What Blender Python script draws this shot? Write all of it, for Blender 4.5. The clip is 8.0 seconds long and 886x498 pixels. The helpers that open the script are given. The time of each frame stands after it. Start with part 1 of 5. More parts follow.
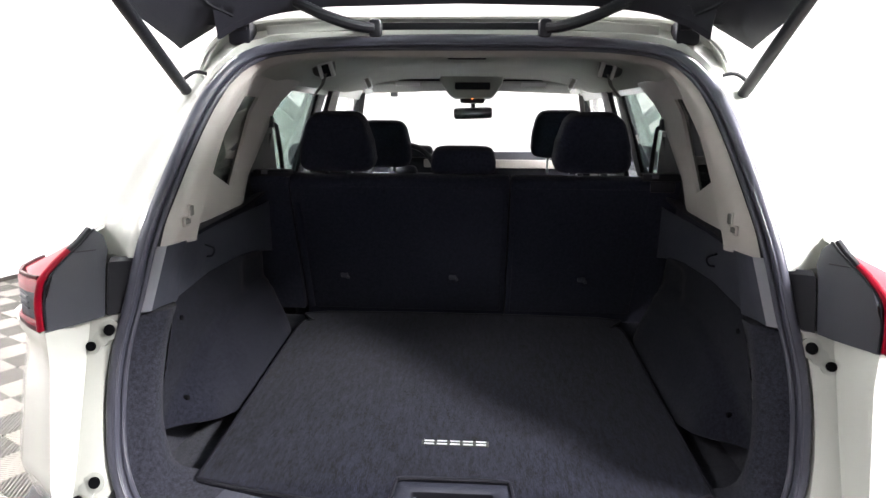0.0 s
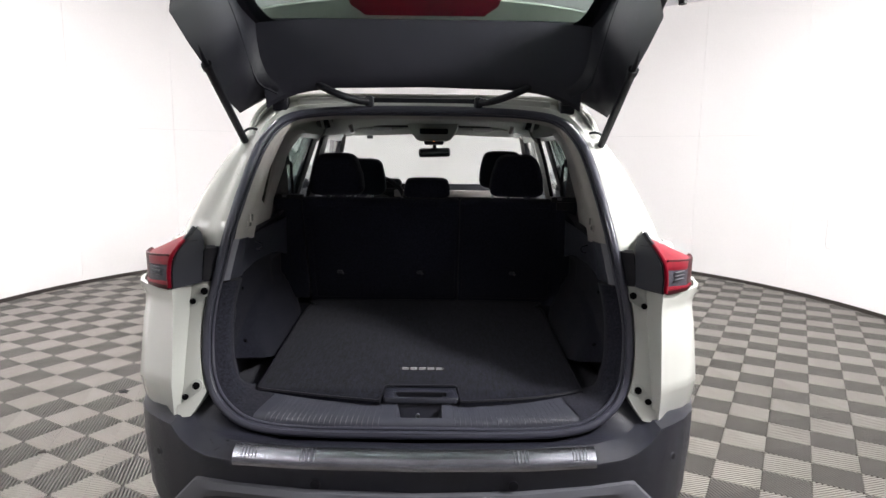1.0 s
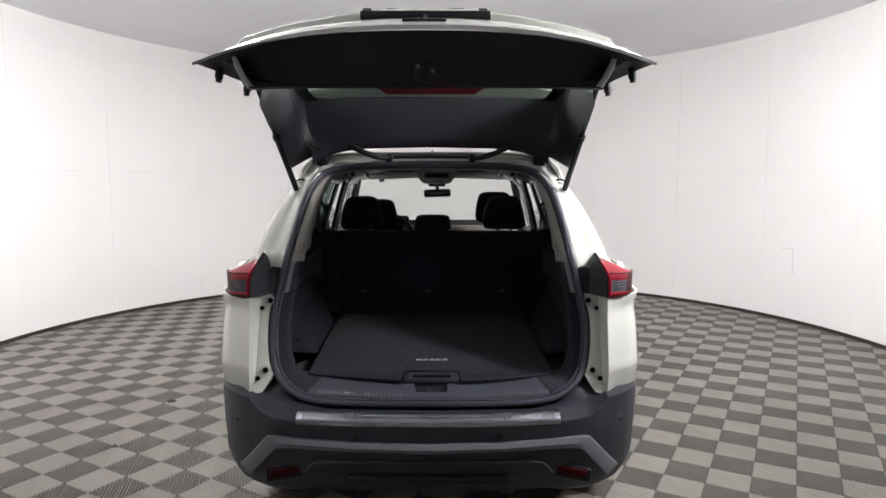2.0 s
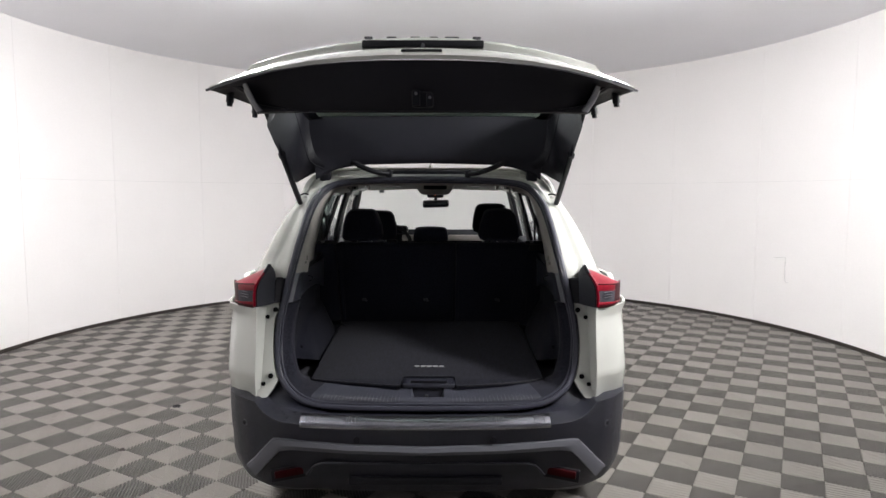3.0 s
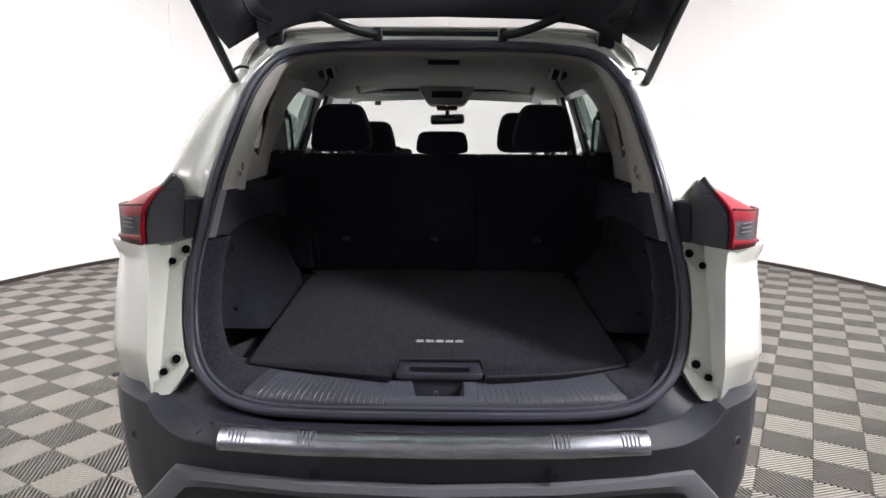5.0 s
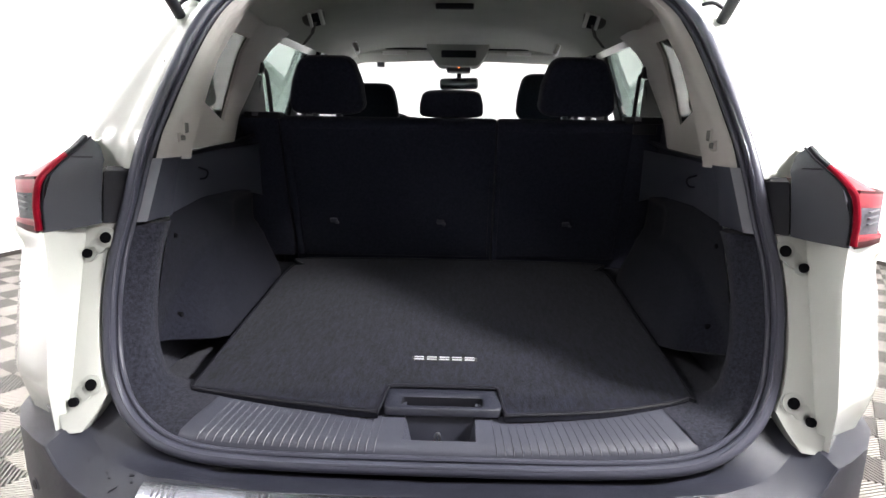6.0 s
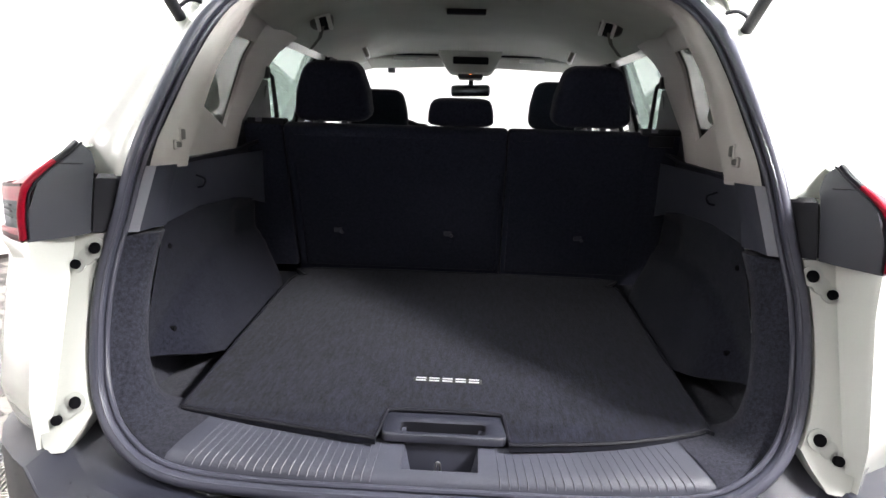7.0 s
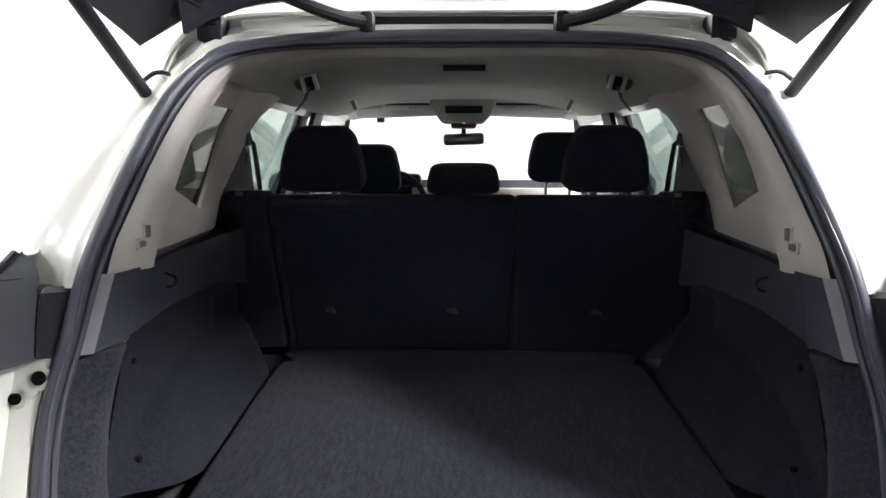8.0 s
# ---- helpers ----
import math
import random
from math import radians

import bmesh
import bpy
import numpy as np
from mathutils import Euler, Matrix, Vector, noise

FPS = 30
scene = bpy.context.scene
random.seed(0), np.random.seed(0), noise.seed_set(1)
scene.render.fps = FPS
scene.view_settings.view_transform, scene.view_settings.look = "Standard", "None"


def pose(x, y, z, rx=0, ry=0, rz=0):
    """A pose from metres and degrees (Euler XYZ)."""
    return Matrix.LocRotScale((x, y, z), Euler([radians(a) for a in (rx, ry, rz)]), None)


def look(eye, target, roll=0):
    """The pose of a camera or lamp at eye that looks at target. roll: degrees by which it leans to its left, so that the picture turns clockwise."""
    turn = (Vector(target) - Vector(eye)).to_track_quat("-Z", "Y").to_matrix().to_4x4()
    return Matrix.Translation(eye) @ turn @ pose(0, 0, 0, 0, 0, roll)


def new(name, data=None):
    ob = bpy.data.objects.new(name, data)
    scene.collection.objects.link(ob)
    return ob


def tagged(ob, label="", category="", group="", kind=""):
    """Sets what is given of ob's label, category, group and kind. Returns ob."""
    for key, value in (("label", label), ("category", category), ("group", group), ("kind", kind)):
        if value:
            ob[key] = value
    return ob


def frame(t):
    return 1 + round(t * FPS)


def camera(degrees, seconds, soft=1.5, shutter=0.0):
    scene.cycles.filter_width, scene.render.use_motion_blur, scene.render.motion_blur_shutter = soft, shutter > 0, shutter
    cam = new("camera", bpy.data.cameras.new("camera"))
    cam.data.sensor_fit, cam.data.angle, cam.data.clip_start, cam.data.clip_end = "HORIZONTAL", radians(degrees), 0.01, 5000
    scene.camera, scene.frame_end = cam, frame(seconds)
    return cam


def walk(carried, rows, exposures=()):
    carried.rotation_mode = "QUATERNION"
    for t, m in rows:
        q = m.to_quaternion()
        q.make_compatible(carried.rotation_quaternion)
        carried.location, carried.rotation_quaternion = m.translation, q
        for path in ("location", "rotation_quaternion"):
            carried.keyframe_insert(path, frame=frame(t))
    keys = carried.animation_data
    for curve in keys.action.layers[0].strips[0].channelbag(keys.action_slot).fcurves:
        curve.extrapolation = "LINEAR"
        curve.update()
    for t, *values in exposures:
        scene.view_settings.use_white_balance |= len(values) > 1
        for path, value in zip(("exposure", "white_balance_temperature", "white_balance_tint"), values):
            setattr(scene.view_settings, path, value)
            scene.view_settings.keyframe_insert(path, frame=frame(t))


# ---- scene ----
cam = camera(71.1, 8.0)
PATH = [
    (0, (0.046, -0.849, 1.494), (-0.061, 1.104, 1.072), 0.4),
    (0.5, (0.044, -1.177, 1.493), (-0.004, 0.796, 1.167), 1.1),
    (1, (0.065, -1.606, 1.517), (0.072, 0.369, 1.205), 0.7),
    (1.5, (0.066, -1.985, 1.557), (0.052, -0.002, 1.299), 0.2),
    (1.7, (0.05, -2.126, 1.542), (0.046, -0.139, 1.313), 0.0),
    (2.8, (0.066, -2.417, 1.586), (0.076, -0.424, 1.416), 0.1),
    (3, (0.066, -2.413, 1.587), (0.069, -0.421, 1.41), 0.1),
    (3.5, (0.053, -2.373, 1.578), (0.06, -0.382, 1.389), 0.3),
    (4, (0.069, -2.083, 1.499), (0.081, -0.093, 1.298), 0.4),
    (4.5, (0.11, -1.745, 1.433), (0.112, 0.237, 1.169), 0.2),
    (5, (0.033, -1.345, 1.368), (0.013, 0.625, 1.026), 0.4),
    (5.2, (0.022, -1.212, 1.352), (0.011, 0.755, 0.988), 0.6),
    (6.3, (0.044, -0.889, 1.327), (-0.024, 1.06, 0.887), 1.0),
    (6.5, (0.046, -0.878, 1.33), (-0.024, 1.07, 0.879), 1.2),
    (7, (0.045, -0.856, 1.337), (-0.042, 1.101, 0.933), 1.7),
    (7.5, (0.036, -0.816, 1.381), (-0.044, 1.163, 1.108), 1.8),
    (7.7, (0.024, -0.753, 1.393), (-0.043, 1.23, 1.136), 1.1),
    (8, (-0.007, -0.654, 1.43), (-0.059, 1.322, 1.126), 0.1),
]
EXPOSURES = [(0.0, 1.70), (0.5, 1.14), (1.0, 0.40), (1.5, 0.06), (2.4, 0.0), (3.5, -0.02), (4.5, 0.36), (5.0, 0.56), (5.6, 1.03), (6.3, 1.64), (7.0, 1.71), (7.5, 1.60), (8.0, 1.46)]
walk(cam, [(t, look(eye, target, roll)) for t, eye, target, roll in PATH], EXPOSURES)

# ---- world and lamps ----
world = bpy.data.worlds.new("world")
scene.world = world
world.use_nodes = True
world.node_tree.nodes["Background"].inputs["Color"].default_value = (0.8, 0.85, 0.9, 1)
world.node_tree.nodes["Background"].inputs["Strength"].default_value = 0.05

CEILING = 3.36
# unseen lamps added to light the booth; their opal form is assumed
LAMPS = [  # x, y, glow
    (-1.7, 2.22, 108),
    (1.8, 2.22, 104),
    (-2.3, -1.3, 17),
    (2.5, -1.6, 9),
]
LAMP_LONG, LAMP_WIDE, LAMP_DEEP = 1.1, 0.40, 0.12
# one stronger unseen panel behind the car, tilted at its tail, set by the mat's shadow
KEY = look((2.10, -0.32, 2.74), (0.0, 0.45, 0.9))
key_light = bpy.data.lights.new("unseen_key_lamp", "AREA")
key_light.shape, key_light.size, key_light.energy, key_light.spread = "SQUARE", 0.36, 30, radians(100)
key_light.color = (1.0, 0.985, 0.985)
key_lamp = new("unseen_key_lamp", key_light)
key_lamp.matrix_world = KEY


# ---- materials ----
def material(name, colour, rough=0.5, metal=0.0, coat=0.0, spread=0.12, grain=0.0, grain_size=400.0, stain_size=6.0,
             transmission=0.0, random_tone=0.0, specular=0.5, sheen=0.0, stretch=(1, 1, 1), emit=0.0, tight=0.4):
    """Principled surface with tone varied at two scales and a fine bump."""
    mat = bpy.data.materials.new(name)
    mat.use_nodes = True
    nodes, links = mat.node_tree.nodes, mat.node_tree.links
    b = nodes["Principled BSDF"]
    b.inputs["Roughness"].default_value = rough
    b.inputs["Metallic"].default_value = metal
    b.inputs["Coat Weight"].default_value = coat
    b.inputs["Coat Roughness"].default_value = 0.06
    b.inputs["Specular IOR Level"].default_value = specular
    b.inputs["Sheen Weight"].default_value = sheen
    b.inputs["Transmission Weight"].default_value = transmission
    b.inputs["Base Color"].default_value = (*colour, 1)
    if emit:
        b.inputs["Emission Color"].default_value = (*colour, 1)
        b.inputs["Emission Strength"].default_value = emit
    co = nodes.new("ShaderNodeTexCoord")
    mp = nodes.new("ShaderNodeMapping")
    mp.inputs["Scale"].default_value = stretch
    links.new(co.outputs["Object"], mp.inputs["Vector"])
    if spread:
        big = nodes.new("ShaderNodeTexNoise")
        big.inputs["Scale"].default_value, big.inputs["Detail"].default_value = stain_size, 6
        small = nodes.new("ShaderNodeTexNoise")
        small.inputs["Scale"].default_value, small.inputs["Detail"].default_value = grain_size, 3
        links.new(mp.outputs["Vector"], big.inputs["Vector"])
        links.new(mp.outputs["Vector"], small.inputs["Vector"])
        add = nodes.new("ShaderNodeMath")
        add.operation = "ADD"
        links.new(big.outputs["Fac"], add.inputs[0])
        links.new(small.outputs["Fac"], add.inputs[1])
        rng = nodes.new("ShaderNodeMapRange")
        rng.inputs["From Min"].default_value, rng.inputs["From Max"].default_value = 1 - tight, 1 + tight
        rng.inputs["To Min"].default_value, rng.inputs["To Max"].default_value = 1 - spread, 1 + spread
        links.new(add.outputs["Value"], rng.inputs["Value"])
        tone = rng.outputs["Result"]
        if random_tone:
            info = nodes.new("ShaderNodeObjectInfo")
            r2 = nodes.new("ShaderNodeMapRange")
            r2.inputs["To Min"].default_value, r2.inputs["To Max"].default_value = 1 - random_tone, 1 + random_tone
            links.new(info.outputs["Random"], r2.inputs["Value"])
            mul = nodes.new("ShaderNodeMath")
            mul.operation = "MULTIPLY"
            links.new(tone, mul.inputs[0])
            links.new(r2.outputs["Result"], mul.inputs[1])
            tone = mul.outputs["Value"]
        mix = nodes.new("ShaderNodeVectorMath")
        mix.operation = "SCALE"
        mix.inputs[0].default_value = colour
        links.new(tone, mix.inputs["Scale"])
        links.new(mix.outputs["Vector"], b.inputs["Base Color"])
        if grain:
            bump = nodes.new("ShaderNodeBump")
            bump.inputs["Strength"].default_value, bump.inputs["Distance"].default_value = grain, 0.002
            links.new(small.outputs["Fac"], bump.inputs["Height"])
            links.new(bump.outputs["Normal"], b.inputs["Normal"])
    return mat


PAINT = material("white_paint", (0.50, 0.51, 0.472), 0.26, coat=0.6, spread=0.03)
# body white turned duller: shade of channel, bosses and recess put into colour
PAINT_SHADED = material("white_paint_shaded", (0.40, 0.41, 0.38), 0.4, coat=0.2, spread=0.06)
BLACK_PLASTIC = material("black_plastic", (0.0090, 0.0090, 0.0125), 0.48, spread=0.25, grain=0.35, grain_size=900, specular=0.25)
BUMPER_PLASTIC = material("bumper_plastic", (0.0206, 0.0215, 0.0310), 0.36, spread=0.3, grain=0.4, grain_size=1000, stain_size=14, specular=0.45)
GREY_PLASTIC = material("grey_plastic", (0.0980, 0.1000, 0.1156), 0.42, spread=0.12, grain=0.2, grain_size=900)
SILL_PLASTIC = material("sill_plastic", (0.0392, 0.0410, 0.0556), 0.45, spread=0.2, grain=0.3, grain_size=900, specular=0.4)
TRIM_BLACK = material("black_trim", (0.0085, 0.0086, 0.0125), 0.5, spread=0.25, grain=0.3, grain_size=700, specular=0.2)
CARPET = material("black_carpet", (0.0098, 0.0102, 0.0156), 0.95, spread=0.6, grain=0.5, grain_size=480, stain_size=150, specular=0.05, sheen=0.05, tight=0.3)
# the black carpet again, paler: brighter light put into its colour
CARPET_LIT = material("carpet_lit", (0.0201, 0.0205, 0.0284), 0.95, spread=0.6, grain=0.6, grain_size=480, stain_size=150, specular=0.05, sheen=0.08, tight=0.3)
MAT_CARPET = material("mat_carpet", (0.0067, 0.0071, 0.0128), 0.95, spread=0.9, grain=0.45, grain_size=420, stain_size=120, specular=0.04, sheen=0.1, stretch=(1, 0.22, 1), tight=0.3)
FABRIC = material("seat_fabric", (0.0175, 0.0190, 0.0310), 0.9, spread=0.35, grain=0.5, grain_size=500, stain_size=120, specular=0.08, sheen=0.08, tight=0.3)
BEIGE = material("beige_trim", (0.345, 0.32, 0.30), 0.6, spread=0.07, grain=0.2, grain_size=800, specular=0.3)
HEADLINER = material("headliner_cloth", (0.40, 0.40, 0.365), 0.9, spread=0.08, grain=0.4, grain_size=700, specular=0.15)
FLANGE = material("flange_plastic", (0.0105, 0.0103, 0.0145), 0.5, spread=0.2, grain=0.3, grain_size=700, specular=0.25)
GATE_TRIM = material("gate_trim", (0.0122, 0.0119, 0.0172), 0.5, spread=0.25, grain=0.3, grain_size=700, specular=0.25)
RUBBER = material("seal_rubber", (0.0420, 0.0430, 0.0600), 0.40, spread=0.25, grain=0.2, grain_size=500, specular=0.45)
TYRE = material("tyre_rubber", (0.018, 0.018, 0.018), 0.8, spread=0.3, grain=0.4)
CHROME = material("brushed_chrome", (0.42, 0.43, 0.48), 0.26, metal=1.0, spread=0.40, grain=0.25, grain_size=220, stain_size=14, stretch=(0.8, 2, 2))
STEEL = material("steel", (0.5, 0.5, 0.52), 0.3, metal=1.0, spread=0.1)
SILVER = material("silver_letters", (0.75, 0.75, 0.76), 0.3, metal=0.3, spread=0.05)
LAMP_GREY = material("lamp_grey_plastic", (0.0294, 0.0310, 0.0396), 0.4, spread=0.2, grain=0.25, grain_size=800, specular=0.35)
RED_LENS = material("red_lens", (0.185, 0.0018, 0.012), 0.36, spread=0.3, stain_size=40, specular=0.12)
DARK_RED = material("dark_red_reflector", (0.032, 0.0015, 0.003), 0.45, spread=0.2, specular=0.1)
CLEAR_LENS = material("clear_lens", (0.060, 0.060, 0.072), 0.4, spread=0.5, stain_size=50, specular=0.04, stretch=(1, 1, 4))
GLASS = material("clear_glass", (0.93, 0.97, 0.95), 0.0, spread=0, transmission=1.0)
PRIVACY = material("tinted_glass", (0.24, 0.32, 0.29), 0.0, spread=0, transmission=1.0)
MIRROR = material("mirror_glass", (0.30, 0.34, 0.34), 0.22, metal=1.0, spread=0)
WALL = material("wall_panel_white", (0.84, 0.82, 0.812), 0.75, spread=0.025, grain=0.15, grain_size=60, stain_size=1.3)
CEIL = material("ceiling_paint", (0.84, 0.84, 0.875), 0.9, spread=0.03, grain=0.1, grain_size=80, stain_size=0.8)
BASE = material("baseboard_dark", (0.035, 0.028, 0.025), 0.5, spread=0.3, stain_size=3)
JOINT = material("panel_joint", (0.66, 0.65, 0.645), 0.8, spread=0.05)
# one tile plastic in two tones: shade between the ribs put into colour
TILE_LIT = material("tile_plastic_lit", (0.232, 0.216, 0.197), 0.45, spread=0.14, grain=0.2, grain_size=300, stain_size=2.2, random_tone=0.06, specular=0.2)
TILE_SHADED = material("tile_plastic_shaded", (0.086, 0.080, 0.073), 0.45, spread=0.14, grain=0.2, grain_size=300, stain_size=2.2, random_tone=0.06, specular=0.2)
UNDER = material("tile_underside", (0.05, 0.046, 0.04), 0.8, spread=0.2)
LABEL = material("label_paper", (0.62, 0.62, 0.60), 0.7, spread=0.1, grain_size=200)
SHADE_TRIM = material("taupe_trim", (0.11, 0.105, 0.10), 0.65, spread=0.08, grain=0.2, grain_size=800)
BACK = material("back_wall_grey", (0.34, 0.34, 0.36), 0.8, spread=0.05, stain_size=0.7)
GREY_TRIM = material("grey_trim", (0.075, 0.076, 0.090), 0.4, spread=0.15, grain=0.2, grain_size=800)
HOLE = material("hole_shadow", (0.006, 0.006, 0.007), 1.0, spread=0.2, specular=0.0)
DARK_GLASS = material("dark_tinted_glass", (0.022, 0.025, 0.022), 0.0, spread=0, transmission=1.0)
GATE_GLASS = material("green_tinted_glass", (0.70, 0.84, 0.78), 0.0, spread=0, transmission=1.0)
BAND = material("band_plastic", (0.0390, 0.0410, 0.0540), 0.42, spread=0.2, grain=0.3, grain_size=900, specular=0.45)
# the band's plastic made paler: light on its outer strip, put into colour
BAND_LIT = material("band_lit_plastic", (0.175, 0.177, 0.200), 0.4, spread=0.15, grain=0.2, grain_size=800)
BAR_INK = material("dark_ink", (0.02, 0.02, 0.02), 0.6, spread=0.1)
GOLD = material("warm_bulb", (1.0, 0.25, 0.05), 0.4, spread=0, emit=2.0)


# ---- builders ----
def finish(name, bm, mat, parent=None, label="", smooth=35):
    mesh = bpy.data.meshes.new(name)
    bmesh.ops.recalc_face_normals(bm, faces=bm.faces)
    bm.to_mesh(mesh)
    bm.free()
    if mat:
        mesh.materials.append(mat)
    if smooth:
        mesh.shade_smooth()
        mesh.set_sharp_from_angle(angle=radians(smooth))
    return put(name, mesh, parent, label)


def put(name, mesh, parent=None, label=""):
    ob = new(name, mesh)
    if parent is not None:
        ob.parent = parent
        if parent.type == "EMPTY":
            ob.matrix_parent_inverse = Matrix.Translation(parent.location).inverted()
    if label:
        ob["label"] = label
    return ob


def part(name, bm, mat, parent, label="", smooth=35):
    return finish(name, bm, mat, parent, label, smooth)


def thing(name, base, label, category, group="", kind=""):
    ob = new(name)
    ob.location = base
    ob.empty_display_size = 0.1
    return tagged(ob, label, category, group, kind)


def box(cx, cy, cz, sx, sy, sz, r=0.0, seg=2, rot=(0, 0, 0)):
    bm = bmesh.new()
    bmesh.ops.create_cube(bm, size=1)
    bmesh.ops.scale(bm, vec=(sx, sy, sz), verts=bm.verts)
    if r:
        bmesh.ops.bevel(bm, geom=bm.edges[:], offset=r, segments=seg, profile=0.5, affect="EDGES")
    bmesh.ops.transform(bm, matrix=pose(cx, cy, cz, *rot), verts=bm.verts)
    return bm


def rod(a, b, r, r2=None, n=14):
    """A closed round bar from a to b."""
    a, b = Vector(a), Vector(b)
    bm = bmesh.new()
    bmesh.ops.create_cone(bm, cap_ends=True, segments=n, radius1=r, radius2=r if r2 is None else r2, depth=(b - a).length)
    bmesh.ops.transform(bm, matrix=Matrix.Translation((a + b) / 2) @ (b - a).to_track_quat("Z", "Y").to_matrix().to_4x4(), verts=bm.verts)
    return bm


def spline(points, n=6, closed=False):
    """A smooth curve through a few control points."""
    pts = [Vector(p) for p in points]
    out, m = [], len(pts)
    for i in range(m if closed else m - 1):
        p0 = pts[(i - 1) % m] if closed or i else pts[0] * 2 - pts[1]
        p1, p2 = pts[i], pts[(i + 1) % m]
        p3 = pts[(i + 2) % m] if closed or i + 2 < m else p2 * 2 - p1
        for k in range(n):
            t = k / n
            out.append(0.5 * ((2 * p1) + (p2 - p0) * t + (2 * p0 - 5 * p1 + 4 * p2 - p3) * t * t + (3 * p1 - p0 - 3 * p2 + p3) * t ** 3))
    if not closed:
        out.append(pts[-1])
    return out


def straight(points, n=5):
    """A broken line through a few points, each run cut into n."""
    pts = [Vector(p) for p in points]
    return [a.lerp(b, k / n) for a, b in zip(pts, pts[1:]) for k in range(n)] + [pts[-1]]


def tube(path, r, n=8, closed=False, wobble=0.0):
    """A round tube along a path; wobble makes its rings swell in turn, as a ribbed hose has."""
    bm = bmesh.new()
    rings = []
    m = len(path)
    for i, p in enumerate(path):
        a = path[(i - 1) % m] if closed or i else p
        b = path[(i + 1) % m] if closed or i + 1 < m else p
        q = (b - a).to_track_quat("Z", "Y")
        rr = r * (1 + (wobble if i % 2 else 0))
        rings.append([bm.verts.new(p + q @ Vector((rr * math.cos(2 * math.pi * k / n), rr * math.sin(2 * math.pi * k / n), 0))) for k in range(n)])
    for i in range(m if closed else m - 1):
        r1, r2 = rings[i], rings[(i + 1) % m]
        for k in range(n):
            bm.faces.new((r1[k], r1[(k + 1) % n], r2[(k + 1) % n], r2[k]))
    if not closed:
        bm.faces.new(rings[0])
        bm.faces.new(rings[-1])
    return bm


def sheet(rows, thick=0.0):
    """A curved sheet through rows of points, thickened inwards."""
    bm = bmesh.new()
    vs = [[bm.verts.new(p) for p in row] for row in rows]
    for r1, r2 in zip(vs, vs[1:]):
        for k in range(len(r1) - 1):
            bm.faces.new((r1[k], r1[k + 1], r2[k + 1], r2[k]))
    bmesh.ops.remove_doubles(bm, verts=bm.verts, dist=1e-5)
    bmesh.ops.recalc_face_normals(bm, faces=bm.faces)
    if thick:
        bmesh.ops.solidify(bm, geom=bm.faces[:], thickness=thick)
    return bm


def slab(outline, axis, lo, hi, r=0.0):
    """A flat outline, given in the two axes other than axis, pushed out from lo to hi."""
    bm = bmesh.new()
    def at(p, v):
        q = list(p)
        q.insert(axis, v)
        return q
    a = [bm.verts.new(at(p, lo)) for p in outline]
    b = [bm.verts.new(at(p, hi)) for p in outline]
    n = len(outline)
    bm.faces.new(a)
    bm.faces.new(b[::-1])
    for k in range(n):
        bm.faces.new((a[k], b[k], b[(k + 1) % n], a[(k + 1) % n]))
    if r:
        bmesh.ops.recalc_face_normals(bm, faces=bm.faces)
        bmesh.ops.bevel(bm, geom=bm.edges[:], offset=r, segments=2, profile=0.5, affect="EDGES")
    return bm


def merge(*bms):
    bm = bms[0]
    for other in bms[1:]:
        mesh = bpy.data.meshes.new("piece")
        other.to_mesh(mesh)
        other.free()
        bm.from_mesh(mesh)
        bpy.data.meshes.remove(mesh)
    return bm


def curve_at(x, xs, ys):
    return float(np.interp(x, xs, ys))


# ---- the booth: floor, curved wall, ceiling ----
BOOTH_Y, BOOTH_R, BACK_Y = 3.4, 4.32, -6.0
SEAM_Z = 1.74


def wall_path(step=0.305):
    """Plan of the booth's wall: straight from the back on one side, round the front, straight to the back on the other."""
    pts = []
    n = int((BOOTH_Y - BACK_Y) / step)
    for k in range(n):
        pts.append((-BOOTH_R, BACK_Y + (BOOTH_Y - BACK_Y) * k / n))
    m = int(math.pi * BOOTH_R / step)
    for k in range(m + 1):
        a = math.pi - math.pi * k / m
        pts.append((BOOTH_R * math.cos(a), BOOTH_Y + BOOTH_R * math.sin(a)))
    for k in range(n):
        pts.append((BOOTH_R, BOOTH_Y - (BOOTH_Y - BACK_Y) * (k + 1) / n))
    return pts


def ribbon(path, z0, z1, near, far):
    """A wall strip that follows the plan, between two distances outside it."""
    bm = bmesh.new()
    rows = []
    for i, p in enumerate(path):
        a, b = path[max(i - 1, 0)], path[min(i + 1, len(path) - 1)]
        t = Vector((b[0] - a[0], b[1] - a[1], 0)).normalized()
        n = Vector((-t.y, t.x, 0))
        q = Vector((p[0], p[1], 0))
        rows.append([bm.verts.new(q + n * d + Vector((0, 0, z))) for d, z in ((near, z0), (near, z1), (far, z1), (far, z0))])
    for r1, r2 in zip(rows, rows[1:]):
        for k in range(4):
            bm.faces.new((r1[k], r1[(k + 1) % 4], r2[(k + 1) % 4], r2[k]))
    bm.faces.new(rows[0])
    bm.faces.new(rows[-1])
    return bm


PLAN = wall_path()
wall = tagged(finish("wall_curved", ribbon(PLAN, -0.02, CEILING + 0.02, 0.012, 0.12), JOINT), "white curved booth wall of flat panels", "wall", kind="structure")
PANEL = 4


def shrink(p, q, d):
    v = Vector((q[0] - p[0], q[1] - p[1])).normalized()
    return (p[0] + v.x * d, p[1] + v.y * d)


